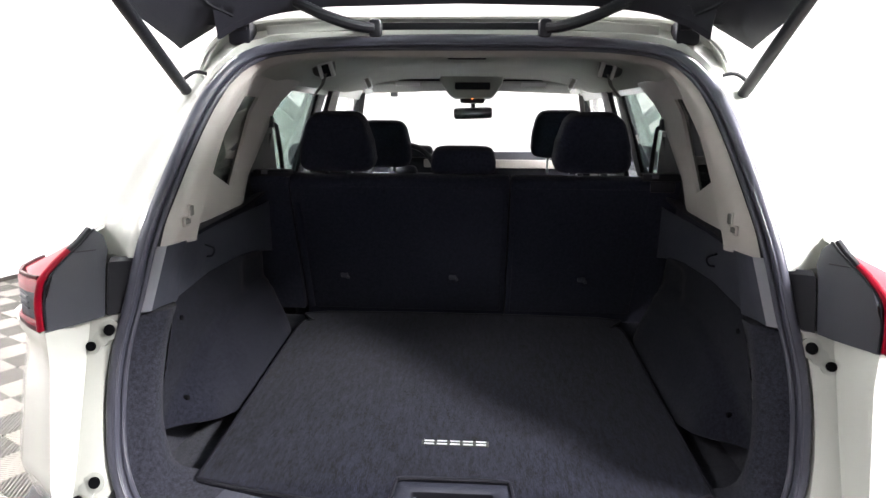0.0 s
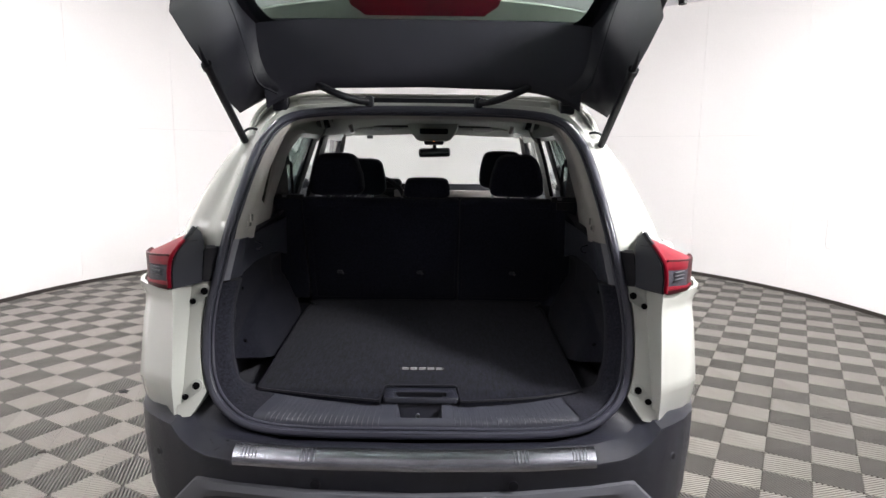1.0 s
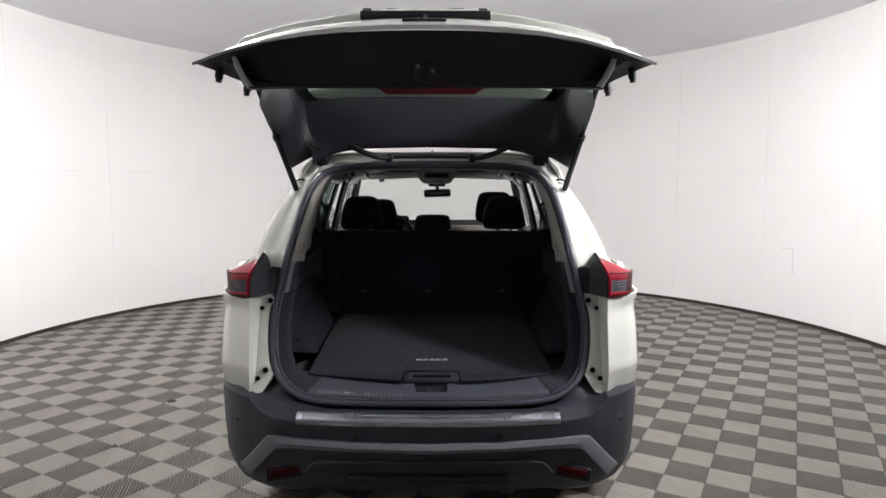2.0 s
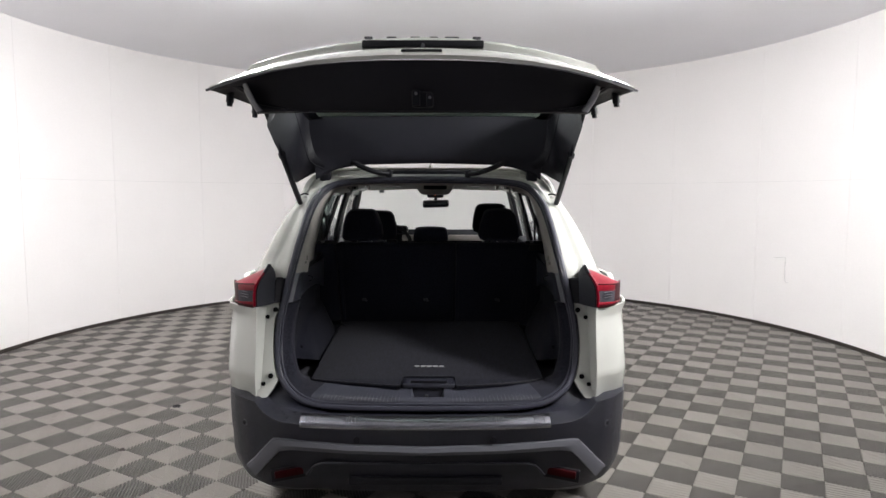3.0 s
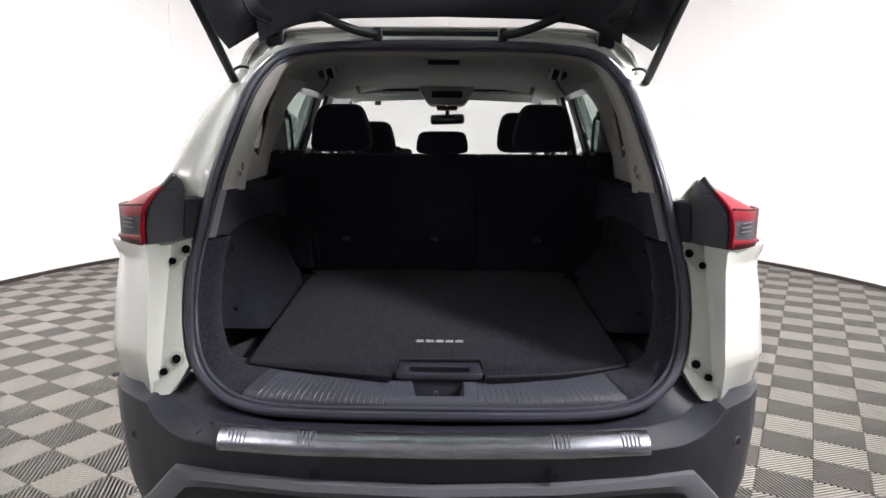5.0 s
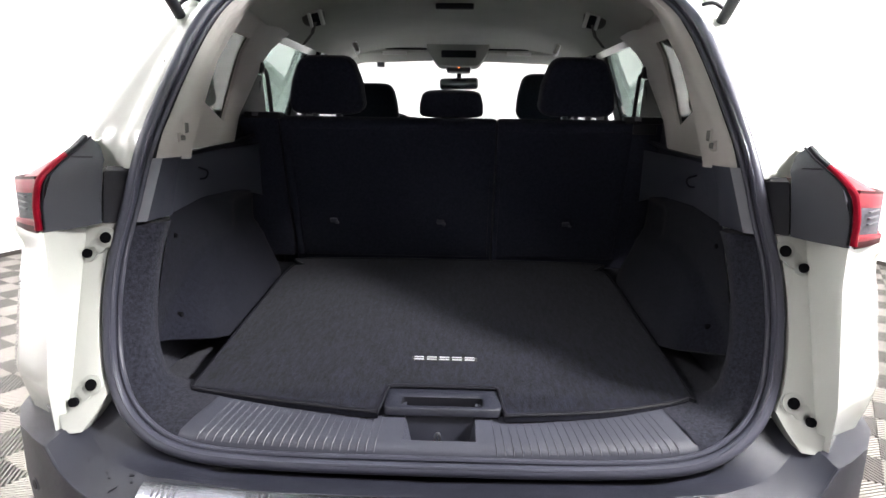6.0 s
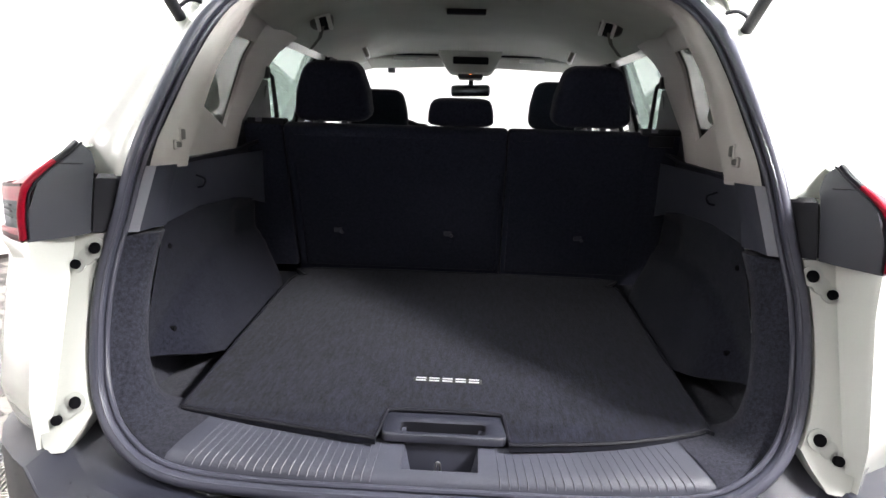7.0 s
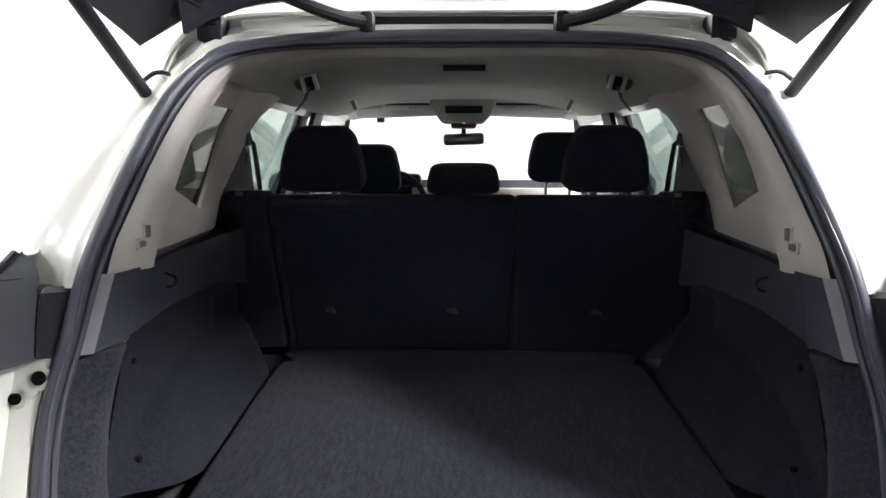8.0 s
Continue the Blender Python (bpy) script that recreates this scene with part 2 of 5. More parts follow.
for i in range(0, len(PLAN) - 1, PANEL):
    run = PLAN[i:i + PANEL + 1]
    run = [shrink(run[0], run[1], 0.0012), *run[1:-1], shrink(run[-1], run[-2], 0.0012)]
    part("panel", ribbon(run, 0.0, SEAM_Z - 0.0015, 0.0, 0.0125), WALL, wall, smooth=30)
    part("panel", ribbon(run, SEAM_Z + 0.0015, CEILING, 0.0, 0.0125), WALL, wall, smooth=30)

tagged(finish("baseboard", ribbon(PLAN, 0.0, 0.038, -0.010, -0.0005), BASE), "dark brown baseboard strip along the booth wall", "baseboard", kind="structure")
# unseen back wall, greyed to send less light onto the car's tail
tagged(finish("wall_back", box(0, BACK_Y - 0.06, CEILING / 2, 2 * BOOTH_R + 0.3, 0.12, CEILING + 0.04), BACK), "unseen plain grey wall added behind the booth", "wall", kind="structure")
tagged(finish("ceiling", box(0, 1.0, CEILING + 0.05, 2 * BOOTH_R + 0.3, 14.2, 0.1), CEIL), "plain pale grey booth ceiling", "ceiling", kind="structure")

# a thin cable fixed to the wall, and one hanging from the ceiling
ang = math.radians(18.9)
wx, wy = (BOOTH_R - 0.006) * math.cos(ang), BOOTH_Y + (BOOTH_R - 0.006) * math.sin(ang)
tang = Vector((-math.sin(ang), math.cos(ang), 0))
cable = [Vector((wx, wy, 0.84)) + tang * 0.16, Vector((wx, wy, 0.85)) + tang * 0.05, Vector((wx, wy, 0.85)), Vector((wx, wy, 0.72)), Vector((wx, wy, 0.58)) - tang * 0.01, Vector((wx, wy, 0.56)) - tang * 0.06]
tagged(finish("wall_cable", tube(spline(cable, 5), 0.004, 6), JOINT), "thin grey cable clipped to the white wall", "cable")
tagged(finish("ceiling_cable", tube(spline([(0.06, 6.6, CEILING), (0.02, 6.5, CEILING - 0.1), (0.12, 6.45, CEILING - 0.25), (0.16, 6.4, CEILING - 0.33)], 5), 0.003, 6), JOINT), "thin pale cable hanging from the ceiling", "cable")

def cushion_crumb(at, size):
    """An uneven low crumb."""
    bm = bmesh.new()
    bmesh.ops.create_icosphere(bm, subdivisions=2, radius=size)
    for v in bm.verts:
        v.co *= 1 + 0.35 * math.sin(v.co.x * 190 + v.co.y * 130)
    bmesh.ops.scale(bm, vec=(1, 0.6, 0.4), verts=bm.verts)
    bmesh.ops.translate(bm, vec=(at[0], at[1], size * 0.25), verts=bm.verts)
    return bm


for lx, ly, glow in LAMPS:
    fix = thing("unseen_ceiling_light", (lx, ly, CEILING), "deep white opal ceiling light added under the ceiling, out of view", "ceiling light", "ceiling lights of the booth")
    part("housing", box(lx, ly, CEILING - 0.028, LAMP_WIDE + 0.06, LAMP_LONG + 0.06, 0.055, 0.008), WALL, fix)
    part("diffuser", box(lx, ly, CEILING - 0.056 - LAMP_DEEP / 2, LAMP_WIDE, LAMP_LONG, LAMP_DEEP, 0.03),
         material("lamp_diffuser", (1.0, 0.985, 0.99), 0.5, spread=0, emit=glow), fix)

# body and hanger added to hold the unseen lamp
studio = thing("unseen_key_panel", (2.10, -0.32, CEILING), "unseen square white light panel hung from the ceiling", "studio light")
back_of = KEY @ Vector((0, 0, 0.03))
bm = box(0, 0, 0.03, 0.40, 0.40, 0.05, 0.008)
bmesh.ops.transform(bm, matrix=KEY, verts=bm.verts)
part("panel_body", bm, WALL, studio)
part("hanger", rod(back_of, (back_of.x, back_of.y, CEILING), 0.012), STEEL, studio)

# bits of dirt lying on the tiles
tagged(finish("dirt_crumb", cushion_crumb((-1.907, 2.09), 0.030), TYRE), "small black crumb of dirt on the floor tiles", "dirt")
tagged(finish("dirt_crumb", cushion_crumb((-1.916, 1.306), 0.022), BASE), "small dark brown crumb of dirt on the floor tiles", "dirt")

# floor of square ribbed click tiles, each with its ribs square to its four edges
TILE, TURN = 0.2962, radians(15.2)
floor_ob = tagged(finish("floor", box(0, 1.0, -0.035, 2 * BOOTH_R + 0.3, 14.2, 0.04), UNDER), "concrete under ribbed plastic floor tiles", "floor", kind="structure")


def tile_geometry():
    """Ribs of one tile: verts, faces and, per face, 0 for the pale sectors and 1 for the dark ones, shaded by colour.
    """
    verts, faces, tone = [], [], []
    half, n, top, low = TILE / 2 - 0.0006, 18, 0.0, -0.014
    pitch = 2 * half / n
    for sector in range(4):
        c, s = round(math.cos(sector * math.pi / 2)), round(math.sin(sector * math.pi / 2))
        for k in range(n):
            p = -half + (k + 0.5) * pitch
            w = pitch * 0.30
            inner = abs(p) + 0.001
            if half - inner < 0.004:
                continue
            base = len(verts)
            for z in (low, top):
                for a, b in ((inner, p - w), (half, p - w), (half, p + w), (inner, p + w)):
                    verts.append((a * c - b * s, a * s + b * c, z))
            for f in ((4, 5, 6, 7), (0, 1, 5, 4), (2, 3, 7, 6), (3, 0, 4, 7), (1, 2, 6, 5)):
                faces.append(tuple(base + i for i in f))
                tone.append(sector % 2)
    return verts, faces, tone


def tile_mesh(name, verts, faces, tone):
    mesh = bpy.data.meshes.new(name)
    mesh.from_pydata(verts, [], faces)
    mesh.materials.append(TILE_LIT)
    mesh.materials.append(TILE_SHADED)
    mesh.polygons.foreach_set("material_index", tone)
    mesh.update()
    return mesh


TV, TF, TT = tile_geometry()
one_tile = tile_mesh("tile", TV, TF, TT)
rest_v, rest_f, rest_t = [], [], []
TV_np, TF_np = np.array(TV), np.array(TF)
ct, st = math.cos(TURN), math.sin(TURN)
ORIGIN = (1.829, 1.108)
spots = []
for i in range(-36, 37):
    for j in range(-36, 37):
        x = ORIGIN[0] + TILE * ((i + 0.5) * ct - (j + 0.5) * st) 
        y = ORIGIN[1] + TILE * ((i + 0.5) * st + (j + 0.5) * ct)
        inside = abs(x) < BOOTH_R + 0.1 and BACK_Y - 0.1 < y and (y < BOOTH_Y or math.hypot(x, y - BOOTH_Y) < BOOTH_R + 0.12)
        if inside:
            spots.append((x, y))
near = sorted(spots, key=lambda p: math.hypot((p[0]) / 1.6, p[1] - 0.4) + (5 if abs(p[0]) < 0.75 and 0.3 < p[1] < 4.4 else 0))[:290]
chosen = set(near)

# ---- the car ----
def cushion_shape(cx, cy, cz, wide, deep, high, taper=0.0, lean=0.0, power=3.0, rows=10, n=28):
    """A padded block: rounded in plan and in outline, narrower towards its top."""
    bm = bmesh.new()
    rings = []
    for i in range(rows + 1):
        a = -math.pi / 2 + math.pi * i / rows
        h, r = math.copysign(abs(math.sin(a)) ** (2 / power), math.sin(a)), max(abs(math.cos(a)), 0.02) ** (2 / power)
        t = (h + 1) / 2
        ring = []
        for k in range(n):
            b = 2 * math.pi * k / n
            x = math.copysign(abs(math.cos(b)) ** (2 / power), math.cos(b)) * wide / 2 * r * (1 - taper * t * t)
            y = math.copysign(abs(math.sin(b)) ** (2 / power), math.sin(b)) * deep / 2 * r
            ring.append(bm.verts.new((x, y, h * high / 2)))
        rings.append(ring)
    for r1, r2 in zip(rings, rings[1:]):
        for k in range(n):
            bm.faces.new((r1[k], r1[(k + 1) % n], r2[(k + 1) % n], r2[k]))
    bm.faces.new(rings[0])
    bm.faces.new(rings[-1])
    bmesh.ops.transform(bm, matrix=pose(cx, cy, cz, lean), verts=bm.verts)
    return bm


car = thing("car", (0, 2.3, 0), "white compact SUV with its liftgate raised and cargo bay bare", "car")

# inner line of the rear opening: half loop, from the middle of the sill to the middle of the roof
SEAL = spline([(0, 0.100, 0.697), (0.30, 0.104, 0.698), (0.475, 0.112, 0.713), (0.571, 0.140, 0.756), (0.625, 0.178, 0.828), (0.643, 0.215, 0.935),
               (0.640, 0.246, 1.04), (0.622, 0.279, 1.14), (0.596, 0.322, 1.277), (0.566, 0.448, 1.45), (0.535, 0.535, 1.555),
               (0.475, 0.596, 1.624), (0.37, 0.612, 1.648), (0.20, 0.618, 1.657), (0, 0.62, 1.659)], 5)


def flip(p, s):
    return Vector((p[0] * s, p[1], p[2]))


LOOP = [flip(p, 1) for p in SEAL] + [flip(p, -1) for p in SEAL[-2:0:-1]]


def face_y(z):
    """How far forward the rear face of the body lies at a height."""
    return curve_at(z, (0.66, 0.75, 0.82, 1.085, 1.28, 1.42, 1.54, 1.64, 1.70), (0.10, 0.135, 0.165, 0.258, 0.315, 0.42, 0.52, 0.60, 0.66))


def seal_x(z):
    """Half width of the opening at a height."""
    zs = [p.z for p in SEAL[8:-6]]
    return curve_at(z, zs, [p.x for p in SEAL[8:-6]])


def inset(p, d):
    """Moves a point of the loop towards the middle of the opening."""
    c = Vector((0, p.y, 1.18))
    return p + (c - p).normalized() * d


seal = part("weather_seal", tube([p + Vector((0, -0.005, 0)) for p in LOOP], 0.0125, 12, True), RUBBER, car, "black rubber weather seal round the opening")
part("seal_lip", tube([inset(p, 0.0155) + Vector((0, 0.005, 0)) for p in LOOP], 0.0055, 8, True), RUBBER, seal)
part("seal_base", tube([inset(p, -0.0105) + Vector((0, 0.006, 0)) for p in LOOP], 0.0075, 8, True), RUBBER, seal)
part("seal_ridge", tube([inset(p, 0.0085) + Vector((0, -0.0125, 0)) for p in LOOP], 0.0036, 6, True), RUBBER, seal)

# body sides: from the opening's edge round the corner to the flank
def jamb_ring(z, s):
    """Plan of the rear corner of the body at a height below the lamps: jamb face, return, crease and faceted corner."""
    f = face_y(z)
    xi = seal_x(z) + 0.012 if z > 0.815 else curve_at(z, (0.735, 0.77, 0.80, 0.815), (0.664, 0.640, 0.624, seal_x(0.815) + 0.012))
    yc = curve_at(z, (0.735, 0.80, 0.83, 1.05, 1.112), (0.118, 0.112, 0.110, 0.150, 0.150))
    d = curve_at(z, (0.735, 0.80, 0.83, 0.95, 1.04, 1.07, 1.095, 1.112), (0.034, 0.008, 0.0, 0.006, 0.014, 0.014, 0.006, 0.004))
    flare = curve_at(z, (0.735, 0.80, 0.83, 1.0, 1.05, 1.08, 1.095, 1.112), (0.002, 0.001, 0.0, -0.003, -0.007, -0.005, 0.001, 0.003))
    low = max(0.0, (0.80 - z) / 0.065)
    ring = ((xi, f + 0.035, z), (xi + 0.004, f - 0.004, z), (0.680, f - 0.009, z), (0.697, min(f - 0.009, f), z), (0.706, yc + 0.008, z), (0.712, yc, z),
            (0.76, yc + 0.035 + d, z), (0.815 + flare, yc + 0.070 + d, z), (0.860 + flare, yc + 0.12 + d, z), (0.886 + flare, yc + 0.185 + d, z), (0.903 + flare, 0.42, z), (0.911 + flare, 0.52, z), (0.912 + flare * 0.5, 0.62, z))
    return [flip((p[0], p[1], p[2] - 0.025 * low * min(max((p[0] - 0.69) / 0.2, 0), 1)), s) for p in ring]


def pillar_ring(z, s):
    """Plan of the rear pillar at a height above the lamps: flat flange, soft valley, ridge, then round to the flank."""
    f = face_y(z)
    xi = seal_x(z) + 0.008
    xo = curve_at(z, (1.18, 1.285, 1.36, 1.395, 1.47, 1.52, 1.56, 1.58), (0.800, 0.768, 0.742, 0.728, 0.695, 0.668, 0.640, 0.626))
    w = xo - xi
    cut = ((0, 0.03), (0.02, 0.0), (0.10, 0.0), (0.18, 0.006), (0.27, 0.018), (0.36, 0.027), (0.45, 0.030), (0.54, 0.029), (0.63, 0.031), (0.72, 0.038), (0.80, 0.047), (0.88, 0.062), (0.94, 0.082), (0.98, 0.103), (1.0, 0.13), (1.0, 0.20), (0.995, 0.34))
    return [flip((xi + u * w, f + d, z), s) for u, d in cut]


def arch(yc, r, n=12):
    return [(yc + r * math.cos(math.pi * k / n), 0.36 + r * math.sin(math.pi * k / n)) for k in range(n + 1)]


for s in (-1, 1):
    quarter = part("quarter_panel", sheet([jamb_ring(z, s) for z in (0.735, 0.77, 0.80, 0.818, 0.83, 0.85, 0.90, 0.95, 1.0, 1.04, 1.06, 1.075, 1.095, 1.112)], 0.012), PAINT, car, "glossy white rear quarter panel")
    for hy, hz, big in ((1.085, 0.656, 1), (1.055, 0.688, 0), (0.818, 0.658, 1), (0.788, 0.686, 0)):
        y = face_y(hy) - 0.010
        r = 0.0112 if big else 0.0090
        out = Vector((0, -1, 0.35)).normalized()
        p = Vector((s * hz, y, hy))
        # the hole is a dark plug, its inner shade put into the colour
        part("mounting_hole", rod(p + out * (0.003 if big else 0.0065), p - out * 0.012, r, n=18), HOLE, quarter)
        if big:
            a = p + out * 0.001
            b = a + Vector((s * 0.030, -0.0105, -0.030))
            part("mounting_boss", merge(rod(a, a - out * 0.01, 0.0195, n=24), rod(b, b - out * 0.01, 0.0155, n=24), rod(a.lerp(b, 0.5), a.lerp(b, 0.5) - out * 0.010, 0.016, n=24)), PAINT_SHADED, quarter)
    part("rear_pillar", sheet([pillar_ring(z, s) for z in (1.217, 1.228, 1.24, 1.26, 1.28, 1.31, 1.34, 1.37, 1.40, 1.43, 1.46, 1.49, 1.52, 1.545, 1.565)], 0.006), PAINT, car, smooth=60)
    part("pillar_cap", sheet([[flip(p, s) for p in ((xo - 0.03, 0.62, z + 0.004), (xo - 0.008, 0.645, z), (xo, 0.69, z), (xo, 0.76, z), (xo - 0.002, 0.92, z))] for z, xo in ((1.545, 0.652), (1.57, 0.640), (1.60, 0.625), (1.63, 0.607), (1.655, 0.582))], 0.004), PAINT, car, smooth=60)
    # flank with its wheel arches
    outline = [(4.42, 0.32), *arch(3.66, 0.37), *arch(0.96, 0.37)[:9], (0.62, 0.74), (0.50, 0.80), (0.50, 1.12), (0.62, 1.20), (2.0, 1.17), (3.3, 1.12), (4.2, 0.98), (4.5, 0.80)]
    flank = part("side_panel", slab(outline, 0, s * 0.875, s * 0.905, 0.006), PAINT, car)
    for yc in (0.96, 3.66):
        ring = arch(yc, 0.40)[:9] + arch(yc, 0.365)[8::-1]
        part("arch_trim", slab(ring, 0, s * 0.85, s * 0.899), BLACK_PLASTIC, flank)
    part("sill_trim", box(s * 0.885, 2.31, 0.36, 0.06, 1.95, 0.12, 0.015), BUMPER_PLASTIC, flank)
    # upper body: rails, pillars and glass
    part("roof_rail", sheet([[flip((0.60, y, 1.655), s), flip((0.625, y, 1.625), s), flip((0.645, y, 1.585), s)] for y in (0.95, 1.5, 2.1, 2.7)], 0.02), PAINT, car)
    part("roof_side", sheet([[flip(p, s) for p in ((0.545, y, 1.674), (0.585 + w, y, 1.660), (0.612 + w, y, 1.63), (0.632 + w, y, 1.575))] for y, w in ((0.70, 0.0), (0.85, 0.006), (1.0, 0.012), (1.25, 0.02))], 0.006), PAINT, car)
    part("roof_bar", tube(spline([flip(p, s) for p in ((0.55, 0.95, 1.69), (0.56, 1.1, 1.725), (0.565, 2.0, 1.74), (0.56, 2.6, 1.715), (0.55, 2.72, 1.68))], 6), 0.013, 8), BLACK_PLASTIC, car)
    for name, y0, y1, y2, y3 in (("rear_side_window", 1.16, 1.98, 1.26, 1.98), ("front_side_window", 2.06, 3.15, 2.06, 2.72)):
        part(name, sheet([[flip((0.80, y0, 1.20), s), flip((0.80, y1, 1.20), s)], [flip((0.655, y2, 1.60), s), flip((0.655, y3, 1.60), s)]], 0.004), GLASS if name[0] == "f" else PRIVACY, car).visible_shadow = name[0] != "f"
    for y0, y1, y2, y3 in ((1.97, 2.07, 1.95, 2.05), (1.13, 1.21, 1.20, 1.30), (3.14, 3.26, 2.70, 2.80)):
        part("door_pillar", sheet([[flip((0.80, y0, 1.18), s), flip((0.80, y1, 1.18), s)], [flip((0.65, y2, 1.60), s), flip((0.65, y3, 1.60), s)]], 0.03), BLACK_PLASTIC, car)
    part("door_frame", tube([flip(p, s) for p in ((0.79, 1.93, 1.20), (0.725, 1.925, 1.42), (0.655, 1.915, 1.61))], 0.016, 6), BLACK_PLASTIC, car)
    part("window_belt", box(s * 0.80, 2.0, 1.19, 0.17, 2.3, 0.05, 0.01), BLACK_PLASTIC, car)

# roof with the header above the opening
def roof_z(x, y):
    return curve_at(y, (0.62, 0.80, 1.1, 1.8, 2.4, 2.8), (1.675, 1.705, 1.722, 1.735, 1.72, 1.675)) - 0.10 * (abs(x) / 0.6) ** 3 * (0.55 if y > 0.9 else 0.5)


xs = [-0.60 + 0.1 * k for k in range(13)]
part("roof", sheet([[(x * w, y, roof_z(x, y)) for x in xs] for y, w in ((0.78, 0.86), (0.9, 0.94), (1.0, 0.98), (1.3, 1), (1.8, 1), (2.3, 1), (2.6, 1), (2.8, 1))], 0.012), PAINT, car, "glossy white roof")
# painted channel round the upper opening, from the seal out to the edge of the roof
IN = ((0, 0.622, 1.668), (0.20, 0.620, 1.666), (0.37, 0.614, 1.657), (0.43, 0.607, 1.648), (0.484, 0.596, 1.630), (0.521, 0.566, 1.592), (0.547, 0.536, 1.556), (0.560, 0.505, 1.525))
OUT = ((0, 0.66, 1.716), (0.22, 0.658, 1.716), (0.39, 0.655, 1.713), (0.472, 0.65, 1.706), (0.550, 0.65, 1.689), (0.602, 0.65, 1.645), (0.624, 0.645, 1.598), (0.634, 0.62, 1.556))
inner_line, outer_line = spline(IN, 4), spline(OUT, 4)
channel = []
for f, dy, up in ((0.0, 0.03, 0.0), (0.0, -0.002, 0.0), (0.22, -0.010, 0.004), (0.34, 0.0, 0.0), (0.66, 0.012, -0.002), (0.80, -0.002, 0.004), (0.93, -0.004, 0.003), (1.0, 0.012, 0.0), (1.02, 0.06, -0.004), (1.02, 0.14, -0.012)):
    half = [i.lerp(o, f) + Vector((0, dy, up)) for i, o in zip(inner_line, outer_line)]
    channel.append([flip(p, -1) for p in half[:0:-1]] + half)
# the gate's shade on this channel is in its duller white
header = part("roof_header", sheet(channel, 0.006), PAINT_SHADED, car, "white painted steel channel above the opening")
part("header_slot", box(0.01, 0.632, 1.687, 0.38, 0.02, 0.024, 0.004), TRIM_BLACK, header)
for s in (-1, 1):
    part("header_panel", box(s * 0.345, 0.632, 1.688, 0.20, 0.010, 0.022, 0.003, rot=(0, s * 4, 0)), PAINT_SHADED, header)
    part("hinge_recess", box(s * 0.500, 0.624, 1.674, 0.052, 0.05, 0.050, 0.006), TRIM_BLACK, header)
part("roof_fin", sheet([[(-0.022 * w, y, 1.715), (0, y, 1.715 + 0.05 * w), (0.022 * w, y, 1.715)] for y, w in ((1.12, 0.9), (1.2, 0.7), (1.3, 0.2))], 0.003), PAINT, car)

# bumper: deck, face, bar and lower valance
def bumper_y(x):
    """Plan of the bumper's outer edge."""
    return curve_at(abs(x), (0, 0.30, 0.50, 0.58, 0.66, 0.74, 0.80, 0.85, 0.885, 0.90), (-0.045, -0.038, -0.018, 0.004, 0.045, 0.095, 0.145, 0.215, 0.31, 0.52))


BX = [-0.90, -0.885, -0.85, -0.80, -0.74, -0.66, -0.58, -0.50, -0.30, -0.15, 0, 0.15, 0.30, 0.50, 0.58, 0.66, 0.74, 0.80, 0.85, 0.885, 0.90]


def crease(x):
    """The sharp line between the bumper's top and its face."""
    return Vector((x, bumper_y(x), curve_at(abs(x), (0, 0.50, 0.59, 0.63, 0.675, 0.704, 0.80, 0.90), (0.672, 0.673, 0.676, 0.684, 0.707, 0.736, 0.737, 0.735))))


def ridge(x):
    """The soft ridge between the outer top of the bumper and the lower deck by the sill."""
    a = abs(x)
    y = curve_at(a, (0, 0.30, 0.50, 0.588, 0.64, 0.69), (0.004, 0.010, 0.042, 0.081, 0.120, 0.165)) if a <= 0.69 else max(0.165, bumper_y(x) + 0.05)
    return Vector((x if a < 0.7 else x * 0.985, y, curve_at(a, (0, 0.50, 0.588, 0.64, 0.69, 0.9), (0.7005, 0.7005, 0.702, 0.717, 0.742, 0.744))))


BX_FINE = sorted(set(BX + [s * x for s in (-1, 1) for x in (0.40, 0.54, 0.61, 0.63, 0.675, 0.69, 0.704, 0.72)]))


def top_row(f, lift=0.0, dy=0.0):
    return [crease(x).lerp(ridge(x), f) + Vector((0, dy, lift)) for x in BX_FINE]


def bump_row(dy, z, w=1.0, under=None):
    """A row across the bumper's face at one height, or a little under the crease."""
    return [(x * w, bumper_y(x) + dy * (1 - 0.5 * curve_at(abs(x), (0.50, 0.70), (0, 1))), crease(x).z - under if under else min(z, crease(x).z - 0.02)) for x in BX_FINE]


bumper = part("rear_bumper", sheet([top_row(1.0), top_row(0.5, 0.002), top_row(0.12), top_row(0.0), bump_row(-0.001, 0, 1.0, 0.010), bump_row(0.003, 0.635), bump_row(0.012, 0.60), bump_row(0.02, 0.54, 0.995),
                                    bump_row(0.035, 0.47, 0.995), bump_row(0.06, 0.42, 0.985), bump_row(0.10, 0.36, 0.96), bump_row(0.17, 0.325, 0.92)], 0.006), BUMPER_PLASTIC, car, "black textured plastic rear bumper", smooth=28)
# the lower deck between the sill and the ridge
deck = []
for k in range(8):
    t = k / 7
    row = []
    for x in BX_FINE[4:-4]:
        o = ridge(x)
        yi = max(curve_at(abs(x), (0, 0.40, 0.475, 0.571, 0.62, 0.66, 0.72), (0.097, 0.106, 0.118, 0.152, 0.182, 0.190, 0.175)), o.y + 0.012)
        zi = curve_at(abs(x), (0, 0.40, 0.475, 0.571, 0.61, 0.66, 0.72, 0.9), (0.672, 0.676, 0.688, 0.732, 0.772, 0.772, 0.746, 0.744))
        row.append((x, yi + (o.y - yi) * t, zi + (o.z - zi) * t ** 0.8 - 0.004 * math.sin(math.pi * t)))
    deck.append(row)
